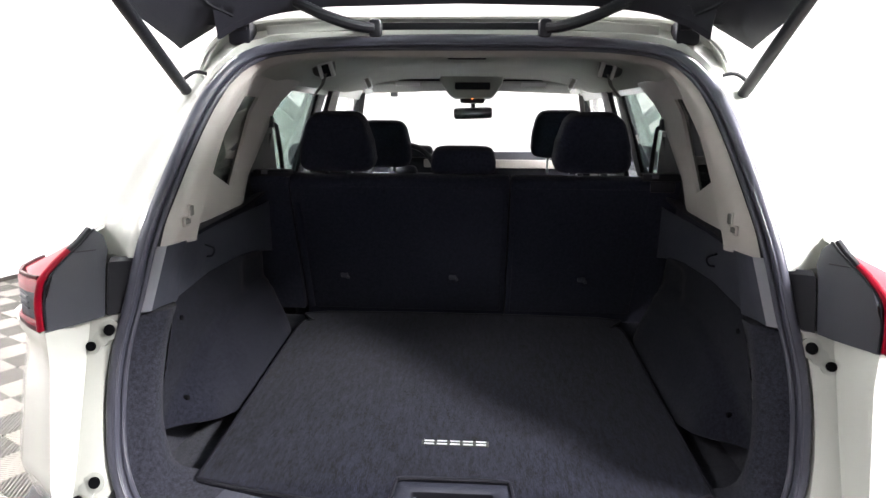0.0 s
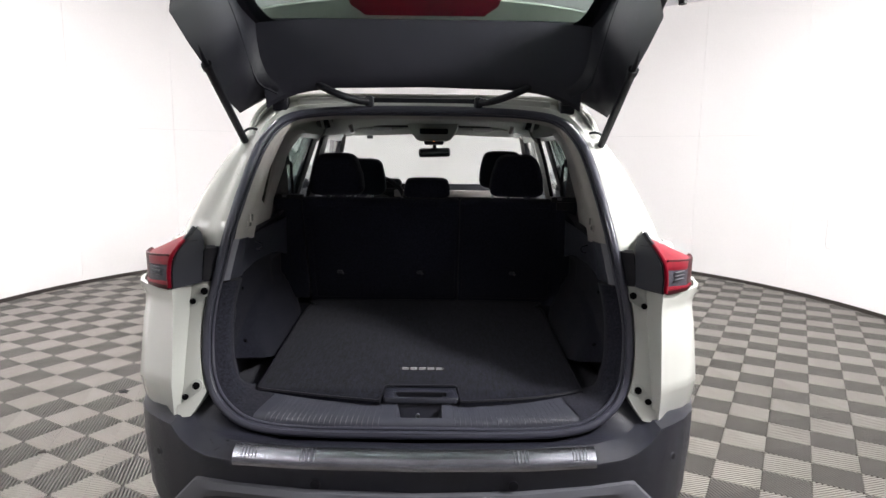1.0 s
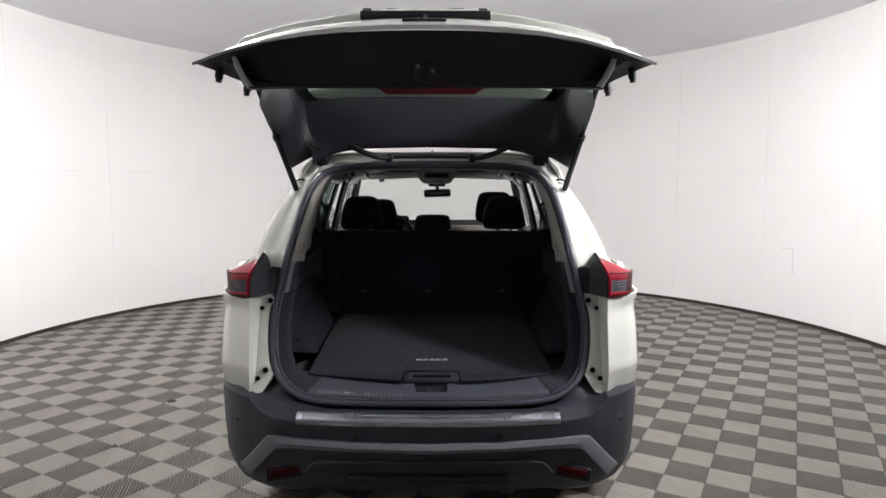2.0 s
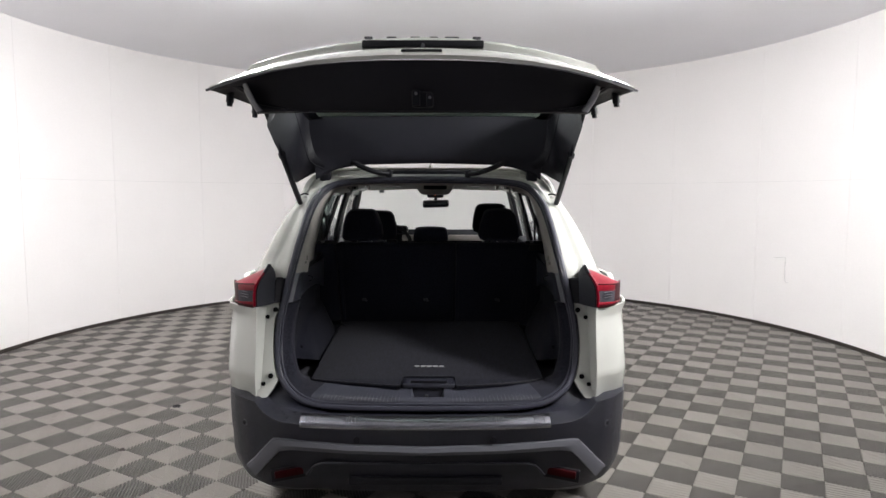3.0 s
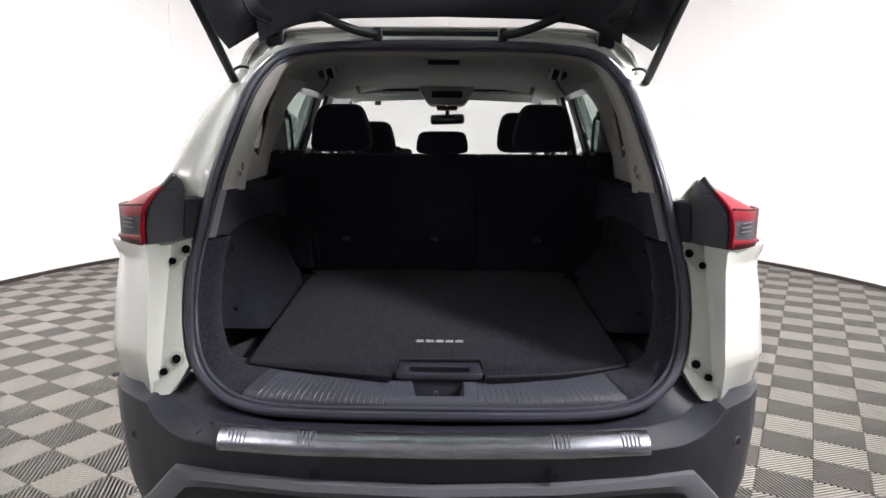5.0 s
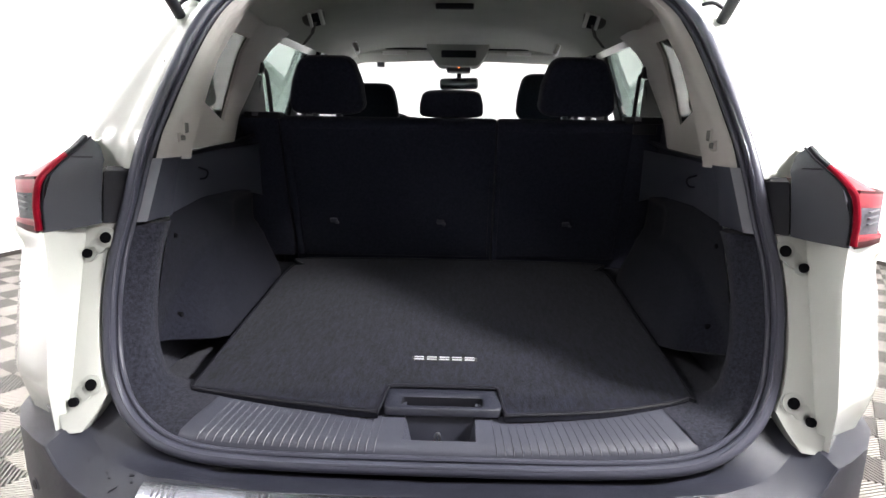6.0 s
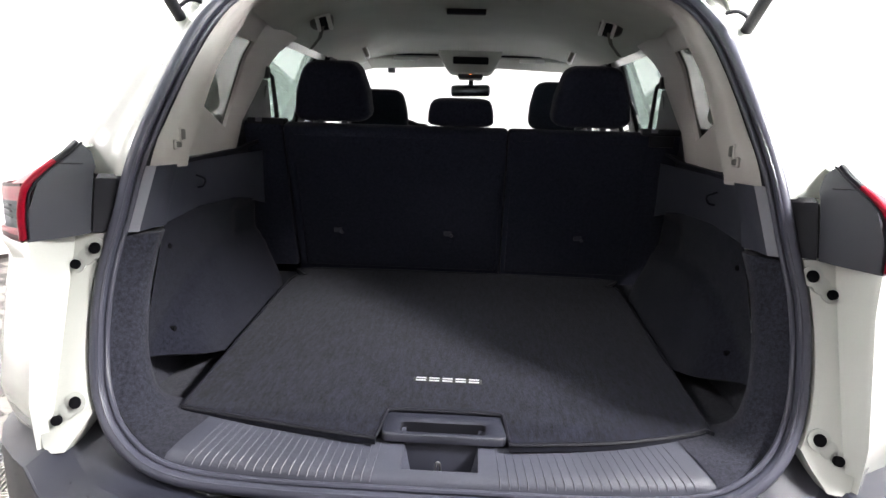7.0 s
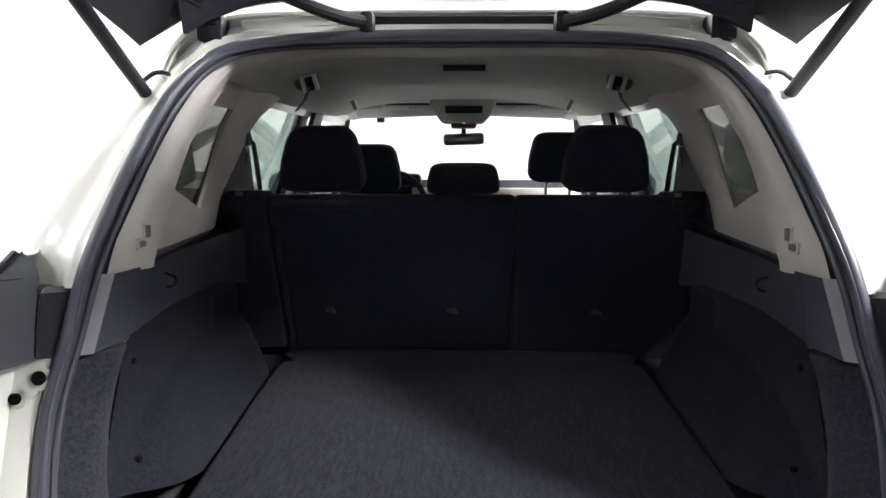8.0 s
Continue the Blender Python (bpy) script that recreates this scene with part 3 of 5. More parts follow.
part("bumper_deck", sheet(deck, 0.004), BUMPER_PLASTIC, bumper)
part("deck_edge", tube([crease(x) + Vector((0, 0.0005, -0.0015)) for x in BX_FINE if abs(x) < 0.73], 0.0026, 6), BUMPER_PLASTIC, bumper)
for s in (-1, 1):
    for sx, sz in ((0.757, 0.633), (0.27, 0.617)):
        y = bumper_y(sx) + 0.003
        nrm = Vector((s * (0.75 if sx > 0.5 else 0.05), -1, 0)).normalized()
        p = Vector((s * sx, y, sz))
        part("parking_sensor", rod(p + nrm * 0.004, p - nrm * 0.012, 0.0135, n=18), GREY_PLASTIC if sx > 0.5 else BLACK_PLASTIC, bumper)
        part("sensor_face", rod(p + nrm * 0.0052, p - nrm * 0.004, 0.0095, n=18), BLACK_PLASTIC, bumper)
    part("reflector", box(s * 0.552, 0.012, 0.461, 0.115, 0.018, 0.030, 0.005, rot=(0, s * 5, -s * 14)), DARK_RED, bumper, "dark red bumper reflector")
    part("reflector_pocket", box(s * 0.552, 0.024, 0.455, 0.15, 0.02, 0.052, 0.006, rot=(0, s * 5, -s * 14)), BLACK_PLASTIC, bumper)

# bright step plate on the bumper's edge
plate_rows = []
for dy, z in ((0.040, 0.7015), (0.026, 0.700), (0.012, 0.694), (-0.002, 0.683), (-0.007, 0.668), (-0.005, 0.660)):
    plate_rows.append([(x, bumper_y(x) + dy + 0.003, z + 0.002 * (x / 0.5) ** 2) for x in [-0.50 + 0.05 * k for k in range(21)]])
plate = part("step_plate", sheet(plate_rows, 0.003), CHROME, bumper, "scratched brushed chrome step plate")
for gx in (-0.455, -0.292, 0.292, 0.455):
    for k in range(5):
        x = gx + (k - 2) * 0.0095
        part("groove", tube([Vector((x, bumper_y(x) + dy + 0.003, z)) for dy, z in ((0.032, 0.7030), (0.012, 0.6970), (-0.003, 0.6845))], 0.0014, 5), GREY_PLASTIC, plate)

# dark scuffs on the top of the bumper beside the plate
scuff_dice = random.Random(5)
for x, f, ln, wd, turn in ((-0.690, 0.80, 0.011, 0.004, 20), (-0.632, 0.62, 0.010, 0.0035, -30), (-0.585, 0.70, 0.014, 0.005, -35), (-0.575, 0.60, 0.007, 0.004, 10),
                           (-0.535, 0.85, 0.014, 0.007, 15), (-0.528, 0.68, 0.009, 0.005, -20), (-0.556, 0.36, 0.020, 0.003, 62), (0.56, 0.55, 0.010, 0.004, 25), (0.60, 0.40, 0.008, 0.003, -40)):
    p = crease(x).lerp(ridge(x), f)
    along = (crease(x + 0.01).lerp(ridge(x + 0.01), f) - p).normalized()
    up = along.cross((ridge(x) - crease(x)).normalized())
    side_way = up.cross(along)
    bm = bmesh.new()
    ring = []
    for k in range(10):
        ang = 2 * math.pi * k / 10
        r = scuff_dice.uniform(0.55, 1.15)
        u, v = r * ln / 2 * math.cos(ang), r * wd / 2 * math.sin(ang)
        c, d = math.cos(radians(turn)), math.sin(radians(turn))
        ring.append((p + along * (u * c - v * d) + side_way * (u * d + v * c), up))
    low = [bm.verts.new(q + n * 0.0005) for q, n in ring]
    top = [bm.verts.new(p.lerp(q, 0.85) + n * 0.0032) for q, n in ring]
    bm.faces.new(top)
    for k in range(10):
        bm.faces.new((low[k], low[(k + 1) % 10], top[(k + 1) % 10], top[k]))
    bmesh.ops.recalc_face_normals(bm, faces=bm.faces)
    part("scuff", bm, BLACK_PLASTIC, bumper, "dark scuff mark")

# grey bar below
bar_top, bar_low = [], []
for x, zt, zl in ((-0.752, 0.455, 0.449), (-0.72, 0.487, 0.427), (-0.707, 0.502, 0.416), (-0.65, 0.567, 0.482), (-0.622, 0.598, 0.515), (-0.59, 0.605, 0.551), (-0.54, 0.606, 0.564), (-0.3, 0.596, 0.562), (0, 0.590, 0.556)):
    bar_top.append((x, zt))
    bar_low.append((x, zl))
bar_top += [(-x, z) for x, z in bar_top[-2::-1]]
bar_low += [(-x, z) for x, z in bar_low[-2::-1]]
rows = []
for f, d in ((0, 0.012), (0.06, -0.006), (0.5, -0.014), (0.94, -0.008), (1, 0.012)):
    rows.append([(xt, bumper_y(xt) + d - 0.0, zt + (zl - zt) * f) for (xt, zt), (xl, zl) in zip(bar_top, bar_low)])
part("bumper_bar", sheet(rows, 0.012), GREY_PLASTIC, bumper, "matt grey trim bar on the bumper")
part("valance_ridge", tube(spline([(-0.48, 0.004, 0.455), (-0.43, -0.012, 0.505), (-0.30, -0.018, 0.512), (0.30, -0.018, 0.512), (0.43, -0.012, 0.505), (0.48, 0.004, 0.455)], 5), 0.006, 6), BUMPER_PLASTIC, bumper)
part("valance_slot", box(0, 0.0, 0.435, 0.62, 0.03, 0.03, 0.006), BLACK_PLASTIC, bumper)

# tail lamps
for s in (-1, 1):
    lamp = part("tail_lamp", sheet([[flip(p, s) for p in row] for row in (
        ((0.661, 0.246, 1.114), (0.672, 0.218, 1.113), (0.692, 0.188, 1.112), (0.714, 0.152, 1.112), (0.722, 0.163, 1.112)),
        ((0.661, 0.256, 1.165), (0.672, 0.228, 1.165), (0.692, 0.192, 1.165), (0.711, 0.158, 1.165), (0.722, 0.168, 1.165)),
        ((0.661, 0.270, 1.222), (0.671, 0.243, 1.222), (0.686, 0.209, 1.218), (0.702, 0.175, 1.214), (0.712, 0.185, 1.214)),
        ((0.662, 0.280, 1.234), (0.671, 0.256, 1.242), (0.680, 0.238, 1.243), (0.695, 0.212, 1.245), (0.703, 0.222, 1.244)),
        ((0.674, 0.290, 1.262), (0.678, 0.285, 1.268), (0.682, 0.280, 1.274), (0.686, 0.268, 1.280), (0.692, 0.270, 1.276)))], 0.004), LAMP_GREY, car, "dark grey tail lamp with red and clear lens", smooth=24)
    part("lamp_cap", tube([flip(p, s) for p in ((0.671, 0.2555, 1.2415), (0.680, 0.2375, 1.2425), (0.695, 0.2115, 1.2445))], 0.0012, 6), TRIM_BLACK, lamp)
    part("inner_cover", sheet([[flip(p, s) for p in row] for row in (
        ((0.598, 0.330, 1.117), (0.606, 0.287, 1.116), (0.630, 0.270, 1.115), (0.659, 0.249, 1.114)),
        ((0.598, 0.342, 1.165), (0.604, 0.300, 1.165), (0.630, 0.281, 1.165), (0.659, 0.259, 1.165)),
        ((0.590, 0.354, 1.212), (0.597, 0.314, 1.212), (0.630, 0.293, 1.212), (0.659, 0.272, 1.214)),
        ((0.590, 0.364, 1.219), (0.597, 0.328, 1.219), (0.630, 0.306, 1.219), (0.659, 0.284, 1.222)))], 0.003), TRIM_BLACK, lamp, "black cover strip beside the lamp")
    part("lamp_groove", tube([Vector((s * 0.6602, y, z)) for y, z in ((0.2480, 1.118), (0.2575, 1.165), (0.2705, 1.212))], 0.0014, 6), HOLE, lamp)
    def lens(name, zs, mat, grow=0.0, label=""):
        plan = ((0.718, 0.152), (0.76, 0.182), (0.805, 0.222), (0.838, 0.275), (0.858, 0.335), (0.868, 0.375))
        rows = []
        for z, d in zs:
            rows.append([flip((x + d * 0.6, y + d * 0.9 - grow, z + (0.715 - x) * 0.10 + 0.012 * min(max((1.14 - z) / 0.02, 0), 1) * (x - 0.715) / 0.15), s) for x, y in plan])
        return part(name, sheet(rows, 0.006), mat, lamp, label)
    lens("lamp_housing", ((1.116, 0.012), (1.15, 0.012), (1.19, 0.014), (1.212, 0.018)), DARK_RED)
    lens("lamp_base", ((1.114, 0.004), (1.117, -0.002), (1.124, -0.003), (1.126, 0.003)), DARK_RED)
    lens("clear_lens", ((1.126, 0.002), (1.131, -0.001), (1.160, 0.0), (1.182, 0.002), (1.186, 0.006)), CLEAR_LENS, label="clear reversing lens")
    lens("red_lens", ((1.184, 0.0), (1.190, -0.004), (1.203, 0.0), (1.208, 0.007)), RED_LENS, label="glossy red lamp lens")
    rim = [flip(p, s) for p in ((0.7185, 0.148, 1.117), (0.7185, 0.149, 1.16), (0.715, 0.154, 1.196), (0.710, 0.163, 1.213), (0.703, 0.190, 1.233), (0.697, 0.214, 1.247), (0.691, 0.240, 1.262), (0.687, 0.266, 1.279))]
    part("red_edge", tube(spline(rim[:6], 3), 0.0062, 10), RED_LENS, lamp, "red edge of the lamp")
    part("rim_seam", tube([p + Vector((-s * 0.0085, 0.0035, 0)) for p in rim], 0.0022, 6), TRIM_BLACK, lamp)
    part("rim_tip", tube(rim[5:], 0.0060, 8), TRIM_BLACK, lamp)
    lens("red_line", ((1.125, -0.001), (1.127, -0.004), (1.131, -0.004), (1.133, 0.0)), RED_LENS)
    part("shoulder", sheet([[flip(p, s) for p in ((0.690, 0.262, 1.268), (0.728, 0.300, 1.252), (0.782, 0.36, 1.228), (0.828, 0.42, 1.206))],
                            [flip(p, s) for p in ((0.702, 0.222, 1.246), (0.752, 0.262, 1.236), (0.812, 0.33, 1.214), (0.852, 0.40, 1.198))],
                            [flip(p, s) for p in ((0.714, 0.170, 1.210), (0.775, 0.210, 1.203), (0.835, 0.283, 1.196), (0.868, 0.375, 1.191))]], 0.004), RED_LENS, lamp)
    part("lamp_backing", sheet([[flip(p, s) for p in ((0.712, 0.166, 1.118), (0.728, 0.176, 1.118))], [flip(p, s) for p in ((0.710, 0.168, 1.18), (0.734, 0.180, 1.18))], [flip(p, s) for p in ((0.704, 0.190, 1.222), (0.734, 0.196, 1.214))]], 0.003), DARK_RED, lamp)
    for k in range(3):
        part("lamp_strip", box(s * 0.77, 0.186, 1.152 + 0.011 * k, 0.055, 0.004, 0.002, rot=(0, 0, s * 42)), GREY_PLASTIC, lamp)
    # white shoulder above and ahead of the lamp
    part("shoulder_panel", sheet([[flip(p, s) for p in ((0.715, 0.400, 1.285), (0.748, 0.450, 1.285), (0.772, 0.56, 1.28), (0.785, 0.80, 1.265))],
                                  [flip(p, s) for p in ((0.700, 0.330, 1.272), (0.738, 0.360, 1.262), (0.785, 0.42, 1.245), (0.815, 0.60, 1.225))],
                                  [flip(p, s) for p in ((0.690, 0.268, 1.271), (0.731, 0.304, 1.250), (0.786, 0.368, 1.230), (0.858, 0.60, 1.19))],
                                  [flip(p, s) for p in ((0.700, 0.290, 1.24), (0.75, 0.34, 1.215), (0.832, 0.425, 1.208), (0.893, 0.62, 1.16))],
                                  [flip(p, s) for p in ((0.70, 0.34, 1.20), (0.76, 0.38, 1.16), (0.869, 0.39, 1.15), (0.903, 0.62, 1.12))],
                                  [flip(p, s) for p in ((0.70, 0.36, 1.12), (0.76, 0.40, 1.11), (0.872, 0.385, 1.10), (0.905, 0.62, 1.08))]], 0.004), PAINT, car)

# door mirrors
for s in (-1, 1):
    part("door_mirror", cushion_shape(s * 1.02, 2.98, 1.24, 0.22, 0.12, 0.17), TRIM_BLACK, car)
    part("mirror_arm", box(s * 0.89, 3.0, 1.19, 0.10, 0.06, 0.05, 0.015), BLACK_PLASTIC, car)

# wheels
for s in (-1, 1):
    for yc in (0.96, 3.66):
        wheel = part("wheel", rod((s * 0.70, yc, 0.355), (s * 0.86, yc, 0.355), 0.24, n=32), STEEL, car)
        bm = bmesh.new()
        prof = [(0.64, 0.24), (0.64, 0.33), (0.66, 0.355), (0.835, 0.355), (0.86, 0.33), (0.86, 0.24)]
        rings = []
        for k in range(36):
            a = 2 * math.pi * k / 36
            rings.append([bm.verts.new((s * x, yc + r * math.cos(a), 0.355 + r * math.sin(a))) for x, r in prof])
        for k in range(36):
            for q in range(len(prof) - 1):
                bm.faces.new((rings[k][q], rings[k][q + 1], rings[(k + 1) % 36][q + 1], rings[(k + 1) % 36][q]))
        part("tyre", bm, TYRE, wheel)
part("underbody", box(0, 2.3, 0.36, 1.5, 3.9, 0.12, 0.03), BLACK_PLASTIC, car)
part("under_tray", box(0, 0.48, 0.44, 1.20, 0.50, 0.06, 0.02), BLACK_PLASTIC, car)

# front body, plain
xs8 = [-0.88 + 0.22 * k for k in range(9)]
part("bonnet", sheet([[(x, y + 0.25 * (x / 0.9) ** 2 * d, z - 0.06 * (x / 0.9) ** 2) for x in xs8] for y, z, d in ((3.42, 1.135, 0), (3.8, 1.10, 0), (4.2, 1.04, -0.3), (4.45, 0.95, -0.7), (4.55, 0.86, -1))], 0.012), PAINT, car)
part("front_bumper", sheet([[(x, y - 0.25 * (x / 0.9) ** 2, z) for x in xs8] for y, z in ((4.56, 0.86), (4.62, 0.7), (4.64, 0.5), (4.56, 0.28))], 0.012), BUMPER_PLASTIC, car)
part("windscreen", sheet([[(x, y + 0.16 * (1 - (x / 0.7) ** 2) * 0.6, z) for x in (-0.72 * w, -0.36 * w, 0, 0.36 * w, 0.72 * w)] for y, z, w in ((3.32, 1.14, 1.0), (3.05, 1.40, 0.93), (2.74, 1.66, 0.84))], 0.005), GLASS, car).visible_shadow = False

# ---- raised liftgate ----
def gate_rows(table):
    """Rows across the gate: y in the middle, height in the middle, half width over 0.6, how far the sides lie ahead, how far they drop."""
    return [[(x * w, y + ahead * (x / 0.6) ** 2, z - drop * (abs(x) / 0.6) ** 2.5) for x in xs] for y, z, w, ahead, drop in table]


gate = part("liftgate", sheet(gate_rows(((0.03, 2.150, 0.82, 0.03, 0.055), (-0.10, 2.150, 0.87, 0.03, 0.058), (-0.20, 2.122, 0.94, 0.04, 0.062), (-0.243, 2.104, 1.00, 0.045, 0.068), (-0.256, 2.082, 1.03, 0.05, 0.072),
                                         (-0.34, 2.062, 1.14, 0.08, 0.095), (-0.41, 2.034, 1.165, 0.105, 0.088), (-0.432, 2.020, 1.178, 0.113, 0.080), (-0.430, 2.008, 1.172, 0.113, 0.076))), 0.006), PAINT, car, "raised white liftgate")
part("spoiler", sheet(gate_rows(((0.622, 1.742, 0.98, -0.01, 0.06), (0.68, 1.80, 1.01, -0.03, 0.075), (0.74, 1.90, 1.0, -0.02, 0.07), (0.72, 1.985, 1.0, -0.01, 0.05), (0.64, 2.03, 1.0, 0, 0.05), (0.60, 2.035, 1.0, 0, 0.05))), 0.006), PAINT, gate, "white roof spoiler of the liftgate")
for s in (-1, 1):
    part("gate_rail", sheet([[flip(p, s) for p in ((0.575, 0.60, 1.985), (0.585, 0.30, 2.04), (0.59, 0.03, 2.05))], [flip(p, s) for p in ((0.60, 0.60, 1.96), (0.615, 0.30, 2.0), (0.63, 0.03, 2.03))]], 0.012), PAINT, gate)
# dark inner face near the hinges
def hat(x, p=3.0):
    return abs(x / 0.6) ** p
def trim_edge(x):
    """Height of the inner trim's edge by the hinges."""
    return curve_at(abs(x), (0, 0.34, 0.45, 0.51, 0.58, 0.62), (1.733, 1.727, 1.716, 1.704, 1.678, 1.654))


tx = [-0.62 + 0.04 * k for k in range(32)]
trim_rows = [[(x, y - 0.02 * hat(x, 8), trim_edge(x) + dz) for x in tx] for y, dz in ((0.606, 0.004), (0.590, 0.0), (0.582, 0.012))]
trim_rows += [[(x * w, y - 0.006 * hat(x, 10), z - 0.006 * hat(x, 6)) for x in tx] for y, z, w in ((0.577, 1.77, 0.885), (0.577, 1.80, 0.905), (0.575, 1.88, 0.925), (0.577, 1.951, 0.935), (0.60, 1.961, 0.935))]
trim_rows[:3] = [[(p[0] * 0.86, p[1], p[2]) for p in row] for row in trim_rows[:3]]
inner = part("upper_trim", sheet(trim_rows, 0.006), GATE_TRIM, gate, "black plastic inner trim of the liftgate")
# dark surround, side walls of the inner face
for s in (-1, 1):
    flange_in = spline([flip(p, s) for p in ((0.470, 0.578, 1.722), (0.535, 0.574, 1.770), (0.562, 0.574, 1.86), (0.572, 0.560, 1.95), (0.578, 0.45, 2.02), (0.578, 0.28, 2.03))], 5)
    flange_mid = spline([flip(p, s) for p in ((0.500, 0.572, 1.704), (0.562, 0.560, 1.740), (0.588, 0.520, 1.83), (0.594, 0.45, 1.91), (0.592, 0.34, 1.97), (0.588, 0.18, 1.985))], 5)
    flange_rim = straight([flip(p, s) for p in ((0.540, 0.578, 1.692), (0.606, 0.566, 1.684), (0.616, 0.46, 1.745), (0.600, 0.34, 1.81), (0.590, 0.20, 1.875), (0.584, 0.06, 1.915))], 5)
    flange_out = straight([flip(p, s) for p in ((0.560, 0.600, 1.688), (0.636, 0.598, 1.648), (0.640, 0.45, 1.698), (0.614, 0.30, 1.755), (0.599, 0.12, 1.825), (0.590, -0.03, 1.885))], 5)
    skirt = [p + Vector((0, 0.010, 0.03)) for p in flange_out]
    part("side_trim", sheet([flange_in, [a.lerp(b, 0.5) + Vector((s * 0.004, 0, 0.012)) for a, b in zip(flange_in, flange_mid)], flange_mid, [a.lerp(b, 0.5) + Vector((0, 0, 0.014)) for a, b in zip(flange_mid, flange_rim)], flange_rim, flange_out, skirt], 0.004), FLANGE, gate, "dark grey inner flange of the liftgate", smooth=60)
    part("trim_lip", tube(flange_mid, 0.006, 6), TRIM_BLACK, gate)
    part("lower_side", sheet([[flip(p, s) for p in ((0.575, 0.45, 2.02), (0.585, 0.1, 2.02), (0.575, -0.20, 1.94), (0.552, -0.335, 1.868))],
                              [flip(p, s) for p in ((0.588, 0.30, 1.985), (0.59, 0.0, 1.96), (0.592, -0.22, 1.935), (0.572, -0.36, 1.93))],
                              [flip(p, s) for p in ((0.586, 0.13, 1.915), (0.604, -0.06, 1.925), (0.64, -0.23, 1.945), (0.63, -0.355, 1.955))],
                              [flip(p, s) for p in ((0.592, -0.03, 1.890), (0.648, -0.12, 1.918), (0.690, -0.26, 1.934), (0.705, -0.318, 1.936))]], 0.008), FLANGE, gate)
    # rounded corner between the end face and the side, its lit tone painted as paler grey
    part("corner_trim", sheet([[flip(p, s) for p in ((0.520, -0.356, 1.858), (0.535, -0.366, 1.880), (0.552, -0.372, 1.915), (0.566, -0.378, 1.950))],
                               [flip(p, s) for p in ((0.534, -0.348, 1.857), (0.549, -0.358, 1.880), (0.566, -0.364, 1.915), (0.580, -0.370, 1.950))],
                               [flip(p, s) for p in ((0.546, -0.325, 1.858), (0.561, -0.335, 1.880), (0.577, -0.341, 1.915), (0.590, -0.348, 1.950))],
                               [flip(p, s) for p in ((0.556, -0.26, 1.872), (0.570, -0.27, 1.892), (0.584, -0.275, 1.922), (0.596, -0.28, 1.950))]], 0.004), GREY_TRIM, gate, "end trim corner with its lit tone in the colour", smooth=60)
    part("stop_buffer", merge(rod((s * 0.662, -0.235, 1.945), (s * 0.668, -0.235, 1.90), 0.013), rod((s * 0.668, -0.235, 1.902), (s * 0.669, -0.236, 1.888), 0.0095)), BLACK_PLASTIC, gate)
    part("stop_buffer", merge(rod((s * 0.636, -0.03, 1.93), (s * 0.641, -0.035, 1.888), 0.013), rod((s * 0.641, -0.035, 1.89), (s * 0.642, -0.036, 1.874), 0.0095)), BLACK_PLASTIC, gate)
    hinge = part("gate_hinge", merge(box(s * 0.50, 0.62, 1.690, 0.040, 0.05, 0.024, 0.005), box(s * 0.500, 0.606, 1.700, 0.030, 0.03, 0.024, 0.006)), BLACK_PLASTIC, car)
    part("hinge_arm", tube(spline([(s * 0.502, 0.612, 1.694), (s * 0.500, 0.600, 1.703), (s * 0.498, 0.597, 1.712), (s * 0.496, 0.602, 1.722)], 4), 0.011, 8), BLACK_PLASTIC, hinge)
    part("hinge_bolt", rod((s * 0.520, 0.592, 1.702), (s * 0.520, 0.604, 1.702), 0.006, n=6), GREY_PLASTIC, hinge)
    # gas struts
    foot, top = Vector((s * 0.611, 0.580, 1.526)), Vector((s * 0.607, -0.01, 1.897))
    knee = foot.lerp(top, 0.60)
    strut = part("gas_strut", rod(foot, knee, 0.0125), BLACK_PLASTIC, car, "black gas strut holding the liftgate")
    part("strut_rod", rod(knee, top, 0.0085), BLACK_PLASTIC, strut)
    part("strut_collar", rod(foot.lerp(top, 0.585), foot.lerp(top, 0.612), 0.0155), BLACK_PLASTIC, strut)
    part("strut_end", merge(box(foot.x - s * 0.006, foot.y, foot.z, 0.03, 0.04, 0.05, 0.008), rod(foot - Vector((s * 0.03, 0, 0)), foot + Vector((s * 0.01, 0, 0)), 0.009)), BLACK_PLASTIC, strut)
    part("strut_bracket", box(s * 0.598, 0.600, 1.560, 0.036, 0.03, 0.034, 0.008, rot=(0, s * 35, 0)), PAINT_SHADED, strut)
    part("bracket_plate", tube(spline([(s * 0.578, 0.590, 1.583), (s * 0.595, 0.588, 1.587), (s * 0.610, 0.586, 1.584), (s * 0.628, 0.586, 1.572)], 4), 0.0045, 6), BLACK_PLASTIC, strut)
    # ribbed hoses from body to gate
    hose = spline([(s * 0.365, 0.590, 1.738), (s * 0.335, 0.572, 1.724), (s * 0.30, 0.564, 1.708), (s * 0.26, 0.570, 1.694), (s * 0.225, 0.586, 1.686), (s * 0.195, 0.604, 1.684)], 8)
    boot = part("wiring_hose", tube(hose, 0.0120, 10, wobble=0.08), BLACK_PLASTIC, car, "black ribbed wiring hose")
    part("hose_cap", box(s * 0.190, 0.612, 1.684, 0.03, 0.03, 0.042, 0.01), TRIM_BLACK, boot)
